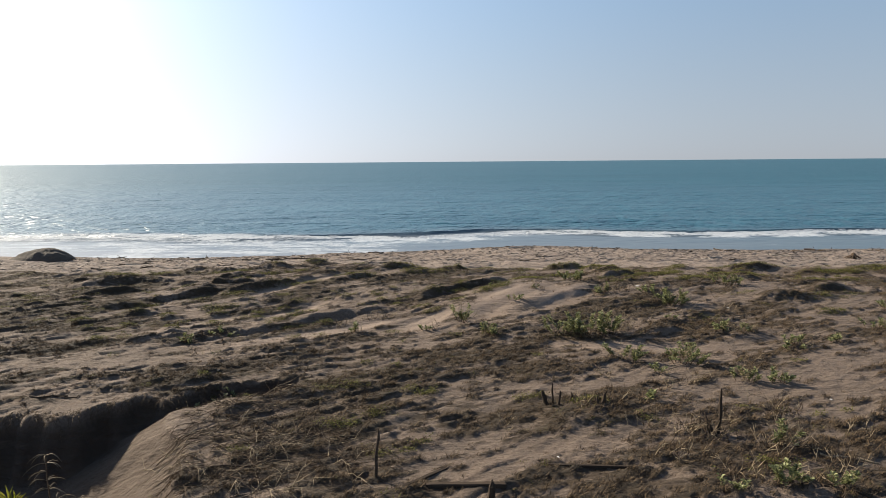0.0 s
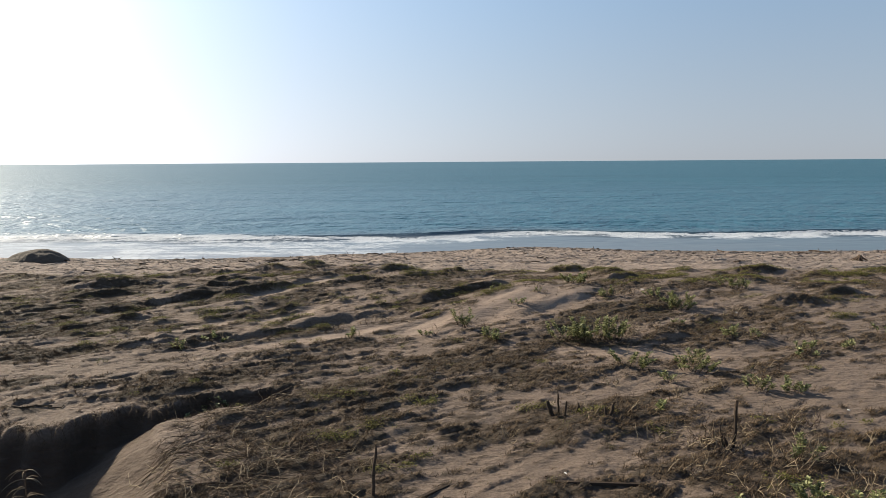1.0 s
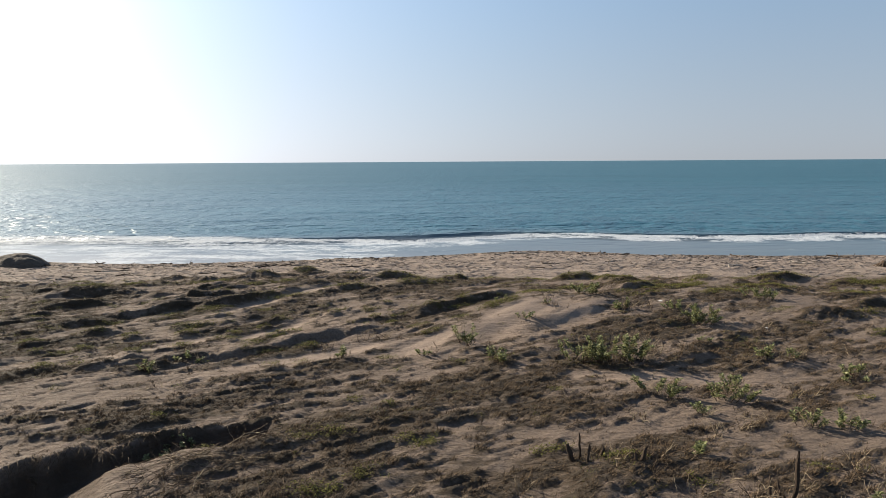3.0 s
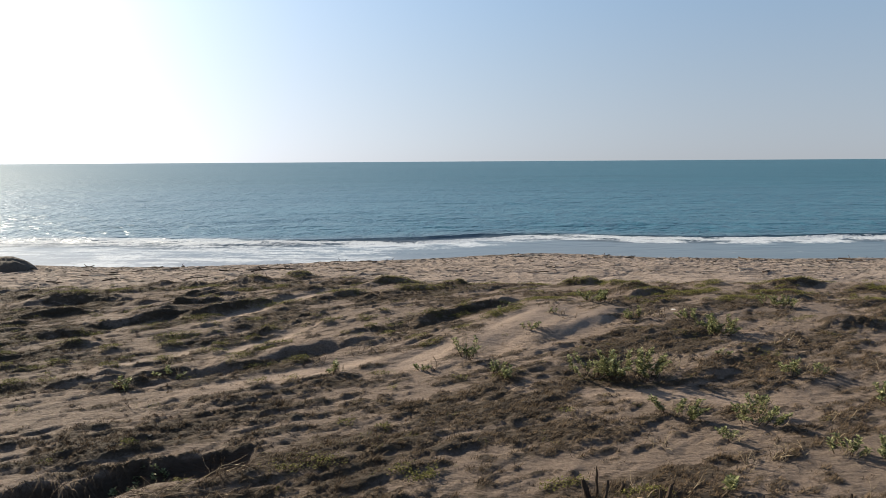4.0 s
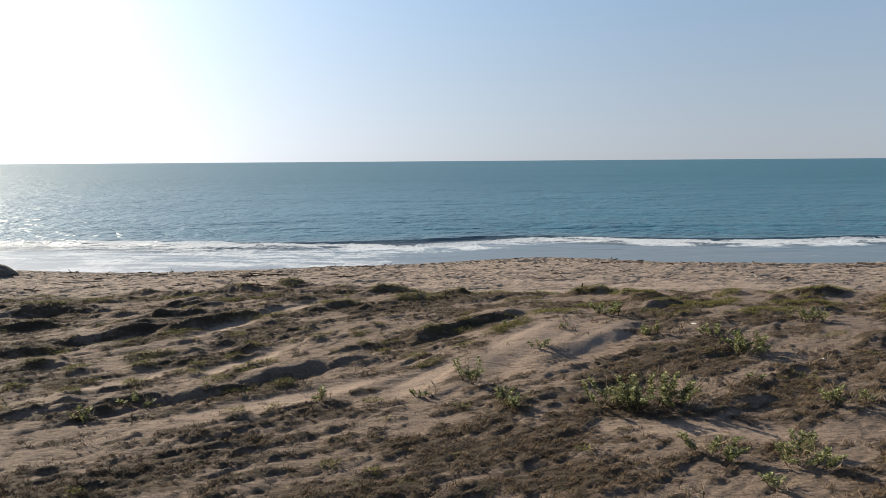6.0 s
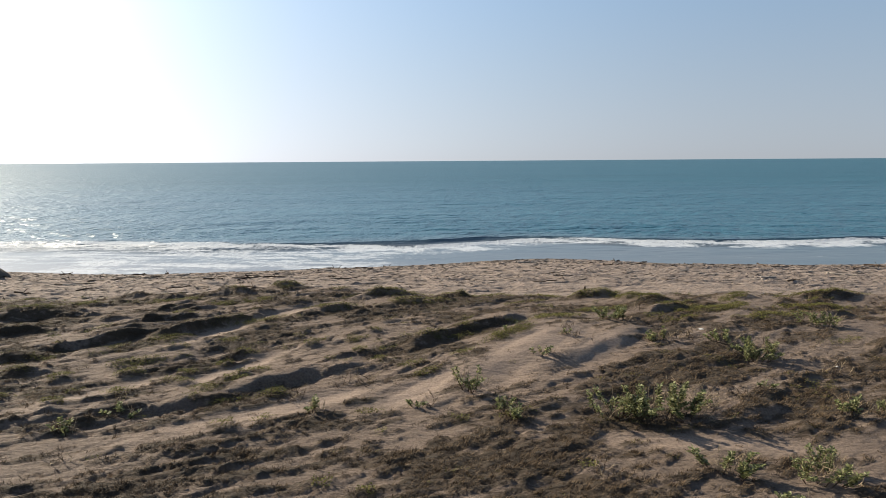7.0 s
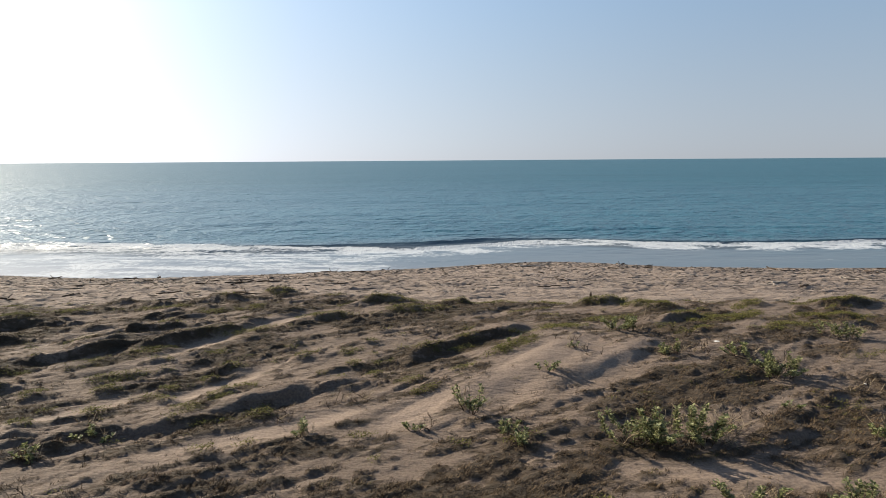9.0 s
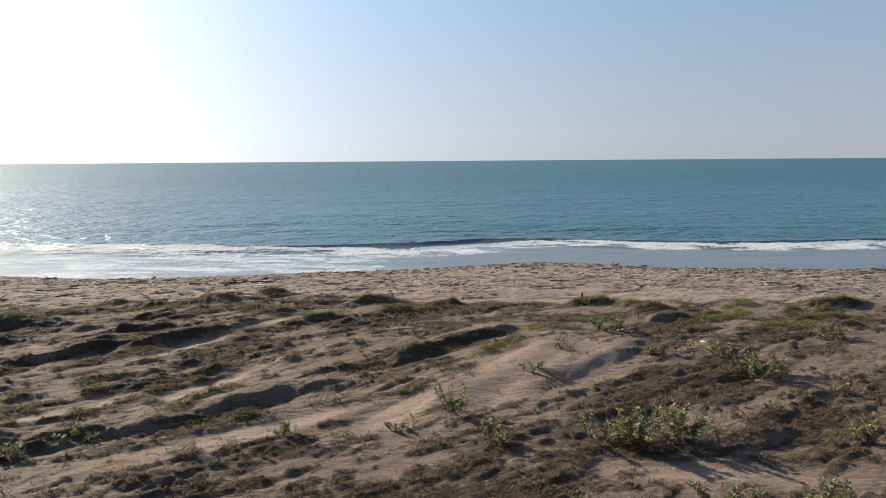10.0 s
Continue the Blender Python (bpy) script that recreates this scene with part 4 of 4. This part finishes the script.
def lying(name, x0, y0, x1, y1, radius, material, label, category, group="", rise=0.0, flat=1.0, taper=0.6, sides=7, bend=0.05, n=9):
    """A log, plank or branch that follows the ground from one point to the other."""
    rng = np.random.default_rng(int(abs(x0) * 713 + y0 * 41))
    cx, cy = (x0 + x1) / 2, (y0 + y1) / 2
    s = np.linspace(0, 1, n)
    px = x0 + (x1 - x0) * s + rng.normal(0, bend, n)
    py = y0 + (y1 - y0) * s + rng.normal(0, bend, n)
    g = height(cx, cy)
    low = ground_at(px, py)
    line = np.interp(s, [0, 1], [low[0], low[-1]])
    pz = np.maximum(line, low) * 0.5 + low * 0.5 - g + radius * 0.55 * flat + rise * s
    turn = math.atan2(y1 - y0, x1 - x0)
    c, sn = math.cos(-turn), math.sin(-turn)
    lx, ly = (px - cx) * c - (py - cy) * sn, (px - cx) * sn + (py - cy) * c
    bark = Shape()
    limb(bark, np.stack([lx, ly, pz / flat], 1), radius * np.linspace(1, taper, n), sides, rng, 0.18)
    bark.verts[0][:, 2] *= flat
    ob = new(name, bark.mesh(name, material, False))
    ob.location, ob.rotation_euler[2] = (cx, cy, g), turn
    return tagged(ob, label, category, group)


def plank(x0, y0, x1, y1, wide, thick, label):
    """A straight sawn board, split and chewed at the ends, lying on the sand."""
    rng = np.random.default_rng(int(abs(x0) * 613 + y0 * 37))
    cx, cy, long = (x0 + x1) / 2, (y0 + y1) / 2, math.hypot(x1 - x0, y1 - y0)
    n = 7
    s = np.linspace(0, 1, n)
    low = ground_at(x0 + (x1 - x0) * s, y0 + (y1 - y0) * s)
    slope = np.polyfit(s, low, 1)
    lift = max(0.0, float(np.max(low - np.polyval(slope, s)))) * 0.2 - 0.012
    board, verts = Shape(), []
    for k in range(n):
        w, d = wide * rng.uniform(0.92, 1.0), thick * rng.uniform(0.9, 1.0)
        z = float(np.polyval(slope, s[k])) + lift - height(cx, cy)
        for side, up in ((-1, 0), (-0.86, 1), (0.86, 1), (1, 0), (1, -1), (-1, -1)):
            end = rng.uniform(-0.04, 0.04) if k in (0, n - 1) else 0
            verts.append(((s[k] - 0.5) * long + end, side * w / 2, z + (d if up > 0 else d * 0.8 if up == 0 else -0.02)))
    faces = []
    for k in range(n - 1):
        for c in range(6):
            p, q = 6 * k + c, 6 * k + (c + 1) % 6
            faces += [(p, p + 6, q + 6), (p, q + 6, q)]
    for c in range(1, 5):
        faces += [(0, c, c + 1), (6 * n - 6, 6 * n - 6 + c + 1, 6 * n - 6 + c)]
    board.add(verts, faces)
    ob = new("plank", board.mesh("plank", POST, False))
    ob.location, ob.rotation_euler[2] = (cx, cy, height(cx, cy)), math.atan2(y1 - y0, x1 - x0)
    return tagged(ob, label, "plank", "old planks")


plank(-0.62, 8.2, 0.02, 8.78, 0.06, 0.035, "dark weathered plank lying on dune sand")
plank(-0.25, 8.2, 0.85, 8.1, 0.09, 0.06, "thick dark plank lying on dune sand")
plank(1.4, 8.72, 3.05, 8.58, 0.05, 0.026, "long dark plank half sunk in sand")
lying("branch", 5.35, 8.12, 5.75, 7.8, 0.022, POST, "dark broken stick lying on sand", "branch")
lying("branch", 4.1, 10.0, 4.35, 9.75, 0.035, TWIG, "curled grey log end beside fence posts", "branch", rise=0.1)
lying("branch", -8.1, 11.5, -7.2, 11.6, 0.02, TWIG, "bare grey branch lying on sand", "branch")
lying("branch", -3.9, 8.5, -2.3, 8.9, 0.016, TWIG, "long thin grey branch over dead brush", "branch", rise=0.05)
lying("branch", 5.9, 9.0, 6.6, 8.8, 0.02, STRAW, "pale forked branch lying on sand", "branch")

# ---- driftwood along the beach ----
WOOD = "driftwood along the beach"
lying("driftwood", -16.2, 32.0, -14.2, 33.4, 0.03, DRIFT_DARK, "long dark driftwood log on beach sand", "driftwood", WOOD, taper=0.5)
lying("driftwood", -16.7, 31.0, -15.1, 31.3, 0.03, DRIFT_DARK, "dark driftwood log on beach sand", "driftwood", WOOD)
lying("driftwood", -11.6, 30.1, -10.6, 30.2, 0.03, DRIFT_DARK, "short dark driftwood log on beach sand", "driftwood", WOOD)
lying("driftwood", -9.9, 29.2, -9.4, 29.3, 0.027, DRIFT_DARK, "stubby dark driftwood log on beach sand", "driftwood", WOOD)
lying("driftwood", -9.6, 32.4, -7.3, 33.0, 0.03, DRIFT_DARK, "long dark driftwood branch on beach sand", "driftwood", WOOD, taper=0.3)
lying("driftwood", -10.6, 33.5, -8.8, 33.6, 0.03, DRIFT_DARK, "long dark driftwood log on beach sand", "driftwood", WOOD)
lying("driftwood", -7.3, 31.1, -6.5, 31.4, 0.027, DRIFT_DARK, "dark driftwood branch on beach sand", "driftwood", WOOD)
lying("driftwood", -4.8, 31.8, -3.7, 32.1, 0.027, DRIFT_DARK, "dark driftwood branch on beach sand", "driftwood", WOOD)
lying("driftwood", 4.8, 31.4, 5.4, 31.4, 0.027, DRIFT_DARK, "stubby dark driftwood log on beach sand", "driftwood", WOOD)
lying("driftwood", 8.8, 30.4, 10.0, 30.6, 0.027, DRIFT_DARK, "dark driftwood branch on beach sand", "driftwood", WOOD)
lying("driftwood", 3.7, 30.0, 4.8, 30.1, 0.03, DRIFT_DARK, "dark driftwood branch on beach sand", "driftwood", WOOD, rise=0.05)
lying("driftwood", 17.2, 32.2, 18.2, 31.5, 0.04, DRIFT_PALE, "bleached pale driftwood log on beach sand", "driftwood", WOOD)
lying("driftwood", 12.8, 30.5, 13.5, 30.2, 0.04, DRIFT_PALE, "bleached pale driftwood branch on beach sand", "driftwood", WOOD)
lying("driftwood", -18.2, 31.3, -17.8, 31.1, 0.035, DRIFT_PALE, "bleached pale driftwood stick on beach sand", "driftwood", WOOD)
lying("driftwood", -16.6, 30.5, -16.2, 30.4, 0.04, DRIFT_PALE, "bleached pale driftwood stick on beach sand", "driftwood", WOOD)


def drift_mesh(seed, long, radius, dark):
    rng = np.random.default_rng(seed)
    bark, n = Shape(), 7
    s = np.linspace(-0.5, 0.5, n) * long
    pts = np.stack([s, rng.normal(0, 0.04 * long, n), radius * 0.4 + np.abs(rng.normal(0, 0.02 * long, n))], 1)
    limb(bark, pts, radius * np.linspace(1, rng.uniform(0.3, 0.8), n), 6, rng, 0.2)
    for _ in range(rng.integers(0, 3)):
        k = rng.integers(2, 6)
        fork = arc(rng, pts[k], (rng.normal(0.5, 0.5), rng.normal(0, 0.8), 0.35), long * rng.uniform(0.2, 0.4), 3, 0.2)
        limb(bark, fork, radius * np.linspace(0.5, 0.2, len(fork)), 4)
    return bark.mesh("driftwood", DRIFT_DARK if dark else DRIFT_PALE, False)


rng = np.random.default_rng(11)
KINDS = [drift_mesh(k, 0.2 + 0.085 * k, 0.014 + 0.0028 * k, k % 3 != 1) for k in range(12)]
for k in range(270):
    x = rng.uniform(-22, 26)
    y = float(shore(np.array([x]))[0]) - (rng.uniform(0.9, 4.2) if rng.random() < 0.62 else rng.uniform(3.5, 9.0))
    kind = int(min(11, rng.exponential(3.2)))
    ob = new("driftwood", KINDS[kind])
    ob.location = (x, y, height(x, y) - 0.01)
    ob.rotation_euler[2] = rng.normal(0.1, 0.75)
    dark = kind % 3 != 1
    tagged(ob, "dark driftwood stick on beach sand" if dark else "bleached pale driftwood stick on beach sand", "driftwood", WOOD)

chips = Shape()
for k in range(14000):
    x = rng.uniform(-24, 28)
    y = float(shore(np.array([x]))[0]) - (rng.uniform(0.7, 4.5) if rng.random() < 0.6 else rng.uniform(4, 10.5))
    a, long, r = rng.normal(0.1, 0.35), rng.uniform(0.08, 0.2) + rng.exponential(0.18), rng.uniform(0.008, 0.018)
    d = np.array([math.cos(a), math.sin(a), 0.05]) * long / 2
    chips.add([(x - d[0], y - d[1], 0), (x + d[0], y + d[1], 0), (x - d[1] * r / long * 2, y + d[0] * r / long * 2, r * 1.6), (x + d[1] * r / long * 2, y - d[0] * r / long * 2, r)],
              [(0, 1, 2), (0, 3, 1), (0, 2, 3), (1, 3, 2)])
v = np.concatenate(chips.verts)
v[:, 2] += ground_at(v[:, 0], v[:, 1])
chips.verts, chips.faces = [v], [np.concatenate(chips.faces)]
CHIP = leafy("wood_chip", (0.045, 0.031, 0.023), (0.34, 0.28, 0.22), 0.0, 0.85)
tagged(new("driftwood_chips", chips.mesh("driftwood_chips", CHIP, False)), "scattered small brown driftwood chips on the beach", "debris", kind="stuff")


# ---- mound, stump and bits ----
def mound(x, y, wide, high):
    """A dark heap of earth and weed thrown up on the beach."""
    s = np.linspace(-1, 1, 44)
    mx, my = np.meshgrid(s, s)
    mx, my = mx.ravel(), my.ravel()
    r = np.hypot(mx * (1 + 0.12 * np.sin(3 * my)), my)
    z = high * np.clip(1 - r ** 2.4, -0.3, 1) * (1 + 0.15 * mx) + 0.07 * fractal(mx * 5, my * 5, 3, 4) * (r < 1.05)
    k = np.arange(44 * 44).reshape(44, 44)
    quads = np.stack([k[:-1, :-1], k[:-1, 1:], k[1:, 1:], k[1:, :-1]], -1).reshape(-1, 4)
    keep = np.hypot(mx, my)[quads].max(1) < 1.12
    me = fast_mesh("earth_mound", np.stack([mx * wide / 2, my * wide * 0.35, z], 1), quads[keep])
    m, t, p = material("dark_earth")
    t.links.new(blend(t, noisy(t, 6, 5, 0.7), (0.035, 0.028, 0.022), (0.11, 0.085, 0.062)), p.inputs["Base Color"])
    p.inputs["Roughness"].default_value = 0.95
    bumped(t, p, noisy(t, 11, 5, 0.7), 0.9, 0.1)
    me.materials.append(m)
    ob = new("earth_mound", me)
    ob.location = (x, y, height(x, y) - 0.03)
    return tagged(ob, "dark lumpy mound of earth on the beach", "mound")


mound(-22.2, 33.5, 3.4, 0.62)


def stump(x, y):
    rng = np.random.default_rng(5)
    ob = standing("tree_stump", x, y, "dark washed-up tree stump with spread roots on sand", "tree stump", sink=0.03)
    ob.scale = (0.62, 0.62, 0.62)
    trunk = Shape()
    limb(trunk, [(0, 0, -0.05), (0.02, 0, 0.2), (0.0, 0.02, 0.36), (-0.02, 0, 0.48)], [0.26, 0.2, 0.17, 0.13], 10, rng, 0.2)
    part("trunk", trunk, DRIFT_DARK, ob)
    for k in range(9):
        a = k * 0.7 + rng.uniform(-0.2, 0.2)
        root = Shape()
        far = rng.uniform(0.45, 0.75)
        limb(root, [(0.1 * math.cos(a), 0.1 * math.sin(a), 0.32), (0.6 * far * math.cos(a), 0.6 * far * math.sin(a), 0.17), (far * math.cos(a), far * math.sin(a), -0.02)], [0.075, 0.055, 0.03], 6, rng, 0.2)
        part("root", root, DRIFT_DARK, ob)


stump(20.75, 30.5)


def scrap(x, y, long, wide, label, colour):
    me = Shape()
    v = np.array([(-0.5, -0.4, 0), (0.3, -0.5, 0.01), (0.5, 0.2, 0.02), (-0.1, 0.5, 0.05), (-0.5, 0.3, 0.03), (0, 0, 0.09)]) * (long, wide, wide)
    v = np.concatenate([v, v * (1, 1, 0) - (0, 0, 0.02)])
    me.add(v, [(0, 1, 5), (1, 2, 5), (2, 3, 5), (3, 4, 5), (4, 0, 5)] + [t for k in range(5) for t in ((k, k + 6, (k + 1) % 5 + 6), (k, (k + 1) % 5 + 6, (k + 1) % 5))])
    m, t, p = material("scrap")
    t.links.new(blend(t, noisy(t, 30, 3), colour, tuple(0.75 * c for c in colour)), p.inputs["Base Color"])
    p.inputs["Roughness"].default_value = 0.7
    ob = new("scrap", me.mesh("scrap", m, False))
    ob.location = (x, y, height(x, y))
    ob.rotation_euler[2] = x
    return tagged(ob, label, "litter", "litter on the dunes")


WHITE = (0.62, 0.60, 0.56)
scrap(6.55, 20.2, 0.16, 0.10, "pale flat scrap lying on sand", WHITE)
scrap(1.78, 9.0, 0.14, 0.04, "small white stick of litter on sand", WHITE)
scrap(7.5, 11.3, 0.05, 0.05, "small white scrap on bare sand", WHITE)
scrap(8.6, 18.0, 0.06, 0.05, "small white scrap on sand", WHITE)
scrap(-5.0, 12.95, 0.09, 0.07, "dark lump of debris on sand", (0.05, 0.04, 0.03))
scrap(-6.0, 12.9, 0.07, 0.05, "dark lump of debris on sand", (0.05, 0.04, 0.03))


# ---- plants in the gully ----
def palm(x, y, high):
    rng = np.random.default_rng(3)
    ob = standing("young_palm", x, y, "young palm with stiff yellow-green fan leaf", "palm", sink=0.03)
    trunk = Shape()
    limb(trunk, [(0, 0, -0.02), (0.02, 0, high * 0.35), (0, 0.02, high * 0.62)], [0.035, 0.025, 0.012], 6)
    part("stalk", trunk, TWIG, ob)
    fan = Shape()
    for k in range(17):
        a = radians(-62 + 124 * k / 16)
        way = np.array([[math.sin(a), rng.normal(0, 0.08), math.cos(a)]])
        leaves(fan, np.array([[0, 0.02, high * 0.6]]), way, [high * 0.42 * rng.uniform(0.9, 1.05)], [0.035], rng, 0.5)
    part("fan_leaf", fan, leafy("palm_leaf", (0.16, 0.17, 0.02), (0.34, 0.32, 0.05), 0.35, 0.45), ob)


palm(-6.62, 8.62, 0.92)


def withered(x, y, high):
    """A dead leafy stalk whose pale leaves hang down."""
    rng = np.random.default_rng(int(high * 100))
    ob = standing("withered_plant", x, y, "withered stalk with pale drooping dry leaves", "dead plant", sink=0.03)
    stem = Shape()
    pts = arc(rng, (0, 0, 0), (0.05, 0, 1), high, 8, 0.05)
    limb(stem, pts, np.linspace(0.014, 0.006, len(pts)), 6)
    part("stalk", stem, TWIG, ob)
    for k in range(22):
        i = rng.integers(4, 9)
        a = rng.uniform(0, 2 * np.pi)
        leaf = Shape()
        rib = arc(rng, pts[i], (math.cos(a), math.sin(a), 0.7), rng.uniform(0.2, 0.4), 6, 0.08, 0.28)
        limb(leaf, rib, np.array([0.002, 0.004, 0.0055, 0.0055, 0.004, 0.0025, 0.001]), 3)
        part("dry_leaf", leaf, STRAW, ob)


withered(-6.38, 9.2, 1.22)
withered(-6.0, 8.9, 0.62)
withered(-5.72, 8.8, 0.55)


# ---- low ground cover ----
def scatter(count, density, seed, y0=6.5, y1=29.5):
    """Random places kept in proportion to density(x, y)."""
    rng = np.random.default_rng(seed)
    y = y0 + (y1 - y0) * rng.random(count) ** 0.72
    x = rng.uniform(-1, 1, count) * (0.74 * y + 1.5)
    back = count // 14                                   # and the dune behind, more thinly
    x, y = np.append(x, rng.uniform(-6.5, 6.5, back)), np.append(y, rng.uniform(-4.5, y0, back))
    count += back
    keep = rng.random(count) < density(x, y)
    return x[keep], y[keep], rng


def blades(name, x, y, rng, per, spread, length, width, lean, material, label, category):
    n = len(x) * per
    big = np.repeat(rng.uniform(0.5, 1.4, len(x)), per)
    x, y = np.repeat(x, per) + big * rng.normal(0, spread, n), np.repeat(y, per) + big * rng.normal(0, spread * 0.8, n)
    z = ground_at(x, y) - 0.006
    a = rng.uniform(0, 2 * np.pi, n)
    out = lean * rng.uniform(0.3, 1.3, n)
    long = length * big * rng.uniform(0.5, 1.3, n)
    tip = np.stack([x + np.cos(a) * out * long + 0.25 * long, y + np.sin(a) * out * long, z + long * np.maximum(0.25, 1 - 0.5 * out)], 1)
    side = np.stack([-np.sin(a), np.cos(a), 0 * a], 1) * (width * rng.uniform(0.6, 1.4, n))[:, None] / 2
    root = np.stack([x, y, z], 1)
    verts = np.stack([root - side, root + side, tip], 1).reshape(-1, 3)
    me = fast_mesh(name, verts, np.arange(3 * n).reshape(-1, 3), False)
    me.materials.append(material)
    return tagged(new(name, me), label, category, kind="stuff")


def thick(x, y):
    return np.clip(0.08 * cover(x, y) + 0.92 * tufts(x, y), 0, 1) * (y < dune_edge(x)) * (1 - pit(x, y)[0])


x, y, rng = scatter(110000, lambda x, y: 0.012 * (y < dune_edge(x)) * (1 - pit(x, y)[0]) + thick(x, y) ** 1.3 * 0.5, 101)
blades("dry_grass", x, y, rng, 15, 0.04, 0.055, 0.013, 0.9, THATCH, "low dry brown grass tufts over dune sand", "grass")
x, y, rng = scatter(46000, lambda x, y: thick(x, y) ** 1.2 * 0.5 * ease(20, 13, y), 104)
blades("dry_grass", x, y, rng, 22, 0.035, 0.10, 0.010, 0.75, THATCH, "upright tufts of dry reddish brown grass", "grass")
x, y, rng = scatter(60000, lambda x, y: np.clip(thick(x, y) - 0.2, 0, 1) * 0.45 * ease(0.0, 0.5, fractal(x * 0.8, y * 1.1, 140, 3)), 102)
blades("dune_grass", x, y, rng, 12, 0.05, 0.05, 0.012, 0.9, CREEPER, "sparse low olive green dune grass", "grass")


def small_leaves(name, x, y, rng, per, size, material, label, category):
    n = len(x) * per
    x, y = np.repeat(x, per) + rng.normal(0, 0.035, n), np.repeat(y, per) + rng.normal(0, 0.035, n)
    z = ground_at(x, y) + rng.uniform(0.0, 0.07, n)
    a, tilt = rng.uniform(0, 2 * np.pi, n), rng.uniform(-0.2, 1.0, n)
    way = np.stack([np.cos(a), np.sin(a), tilt], 1)
    way = unit(way) * (size * rng.uniform(0.6, 1.3, n))[:, None]
    side = unit(np.cross(way, (0, 0, 1))) * (size * 0.32 * rng.uniform(0.7, 1.3, n))[:, None]
    root = np.stack([x, y, z], 1)
    verts = np.stack([root, root + way * 0.5 + side, root + way, root + way * 0.5 - side], 1).reshape(-1, 3)
    me = fast_mesh(name, verts, np.arange(4 * n).reshape(-1, 4), False)
    me.materials.append(material)
    return tagged(new(name, me), label, category, kind="stuff")


x, y, rng = scatter(420000, lambda x, y: greens(x, y) * 0.9, 103)
small_leaves("beach_creeper", x, y, rng, 5, 0.036, CREEPER, "low mats of olive green beach creeper", "creeper")

# roots and dead stems hanging over the gully's rim
rng = np.random.default_rng(77)
fringe = Shape()
for k in range(520):
    x = rng.uniform(-9.5, -4.9)
    y = float(rim(np.array([x]), np.array([11.5]))[0]) + rng.normal(0.0, 0.1)
    pts = arc(rng, (x, y, height(x, y) + 0.01), (rng.normal(0.3, 0.4), -0.5, 0.25), rng.uniform(0.1, 0.4), 5, 0.2, 0.5)
    limb(fringe, pts, np.linspace(0.006, 0.0015, len(pts)), 3)
tagged(new("root_fringe", fringe.mesh("root_fringe", TWIG)), "dry brown roots hanging over the sand bank", "roots", kind="stuff")
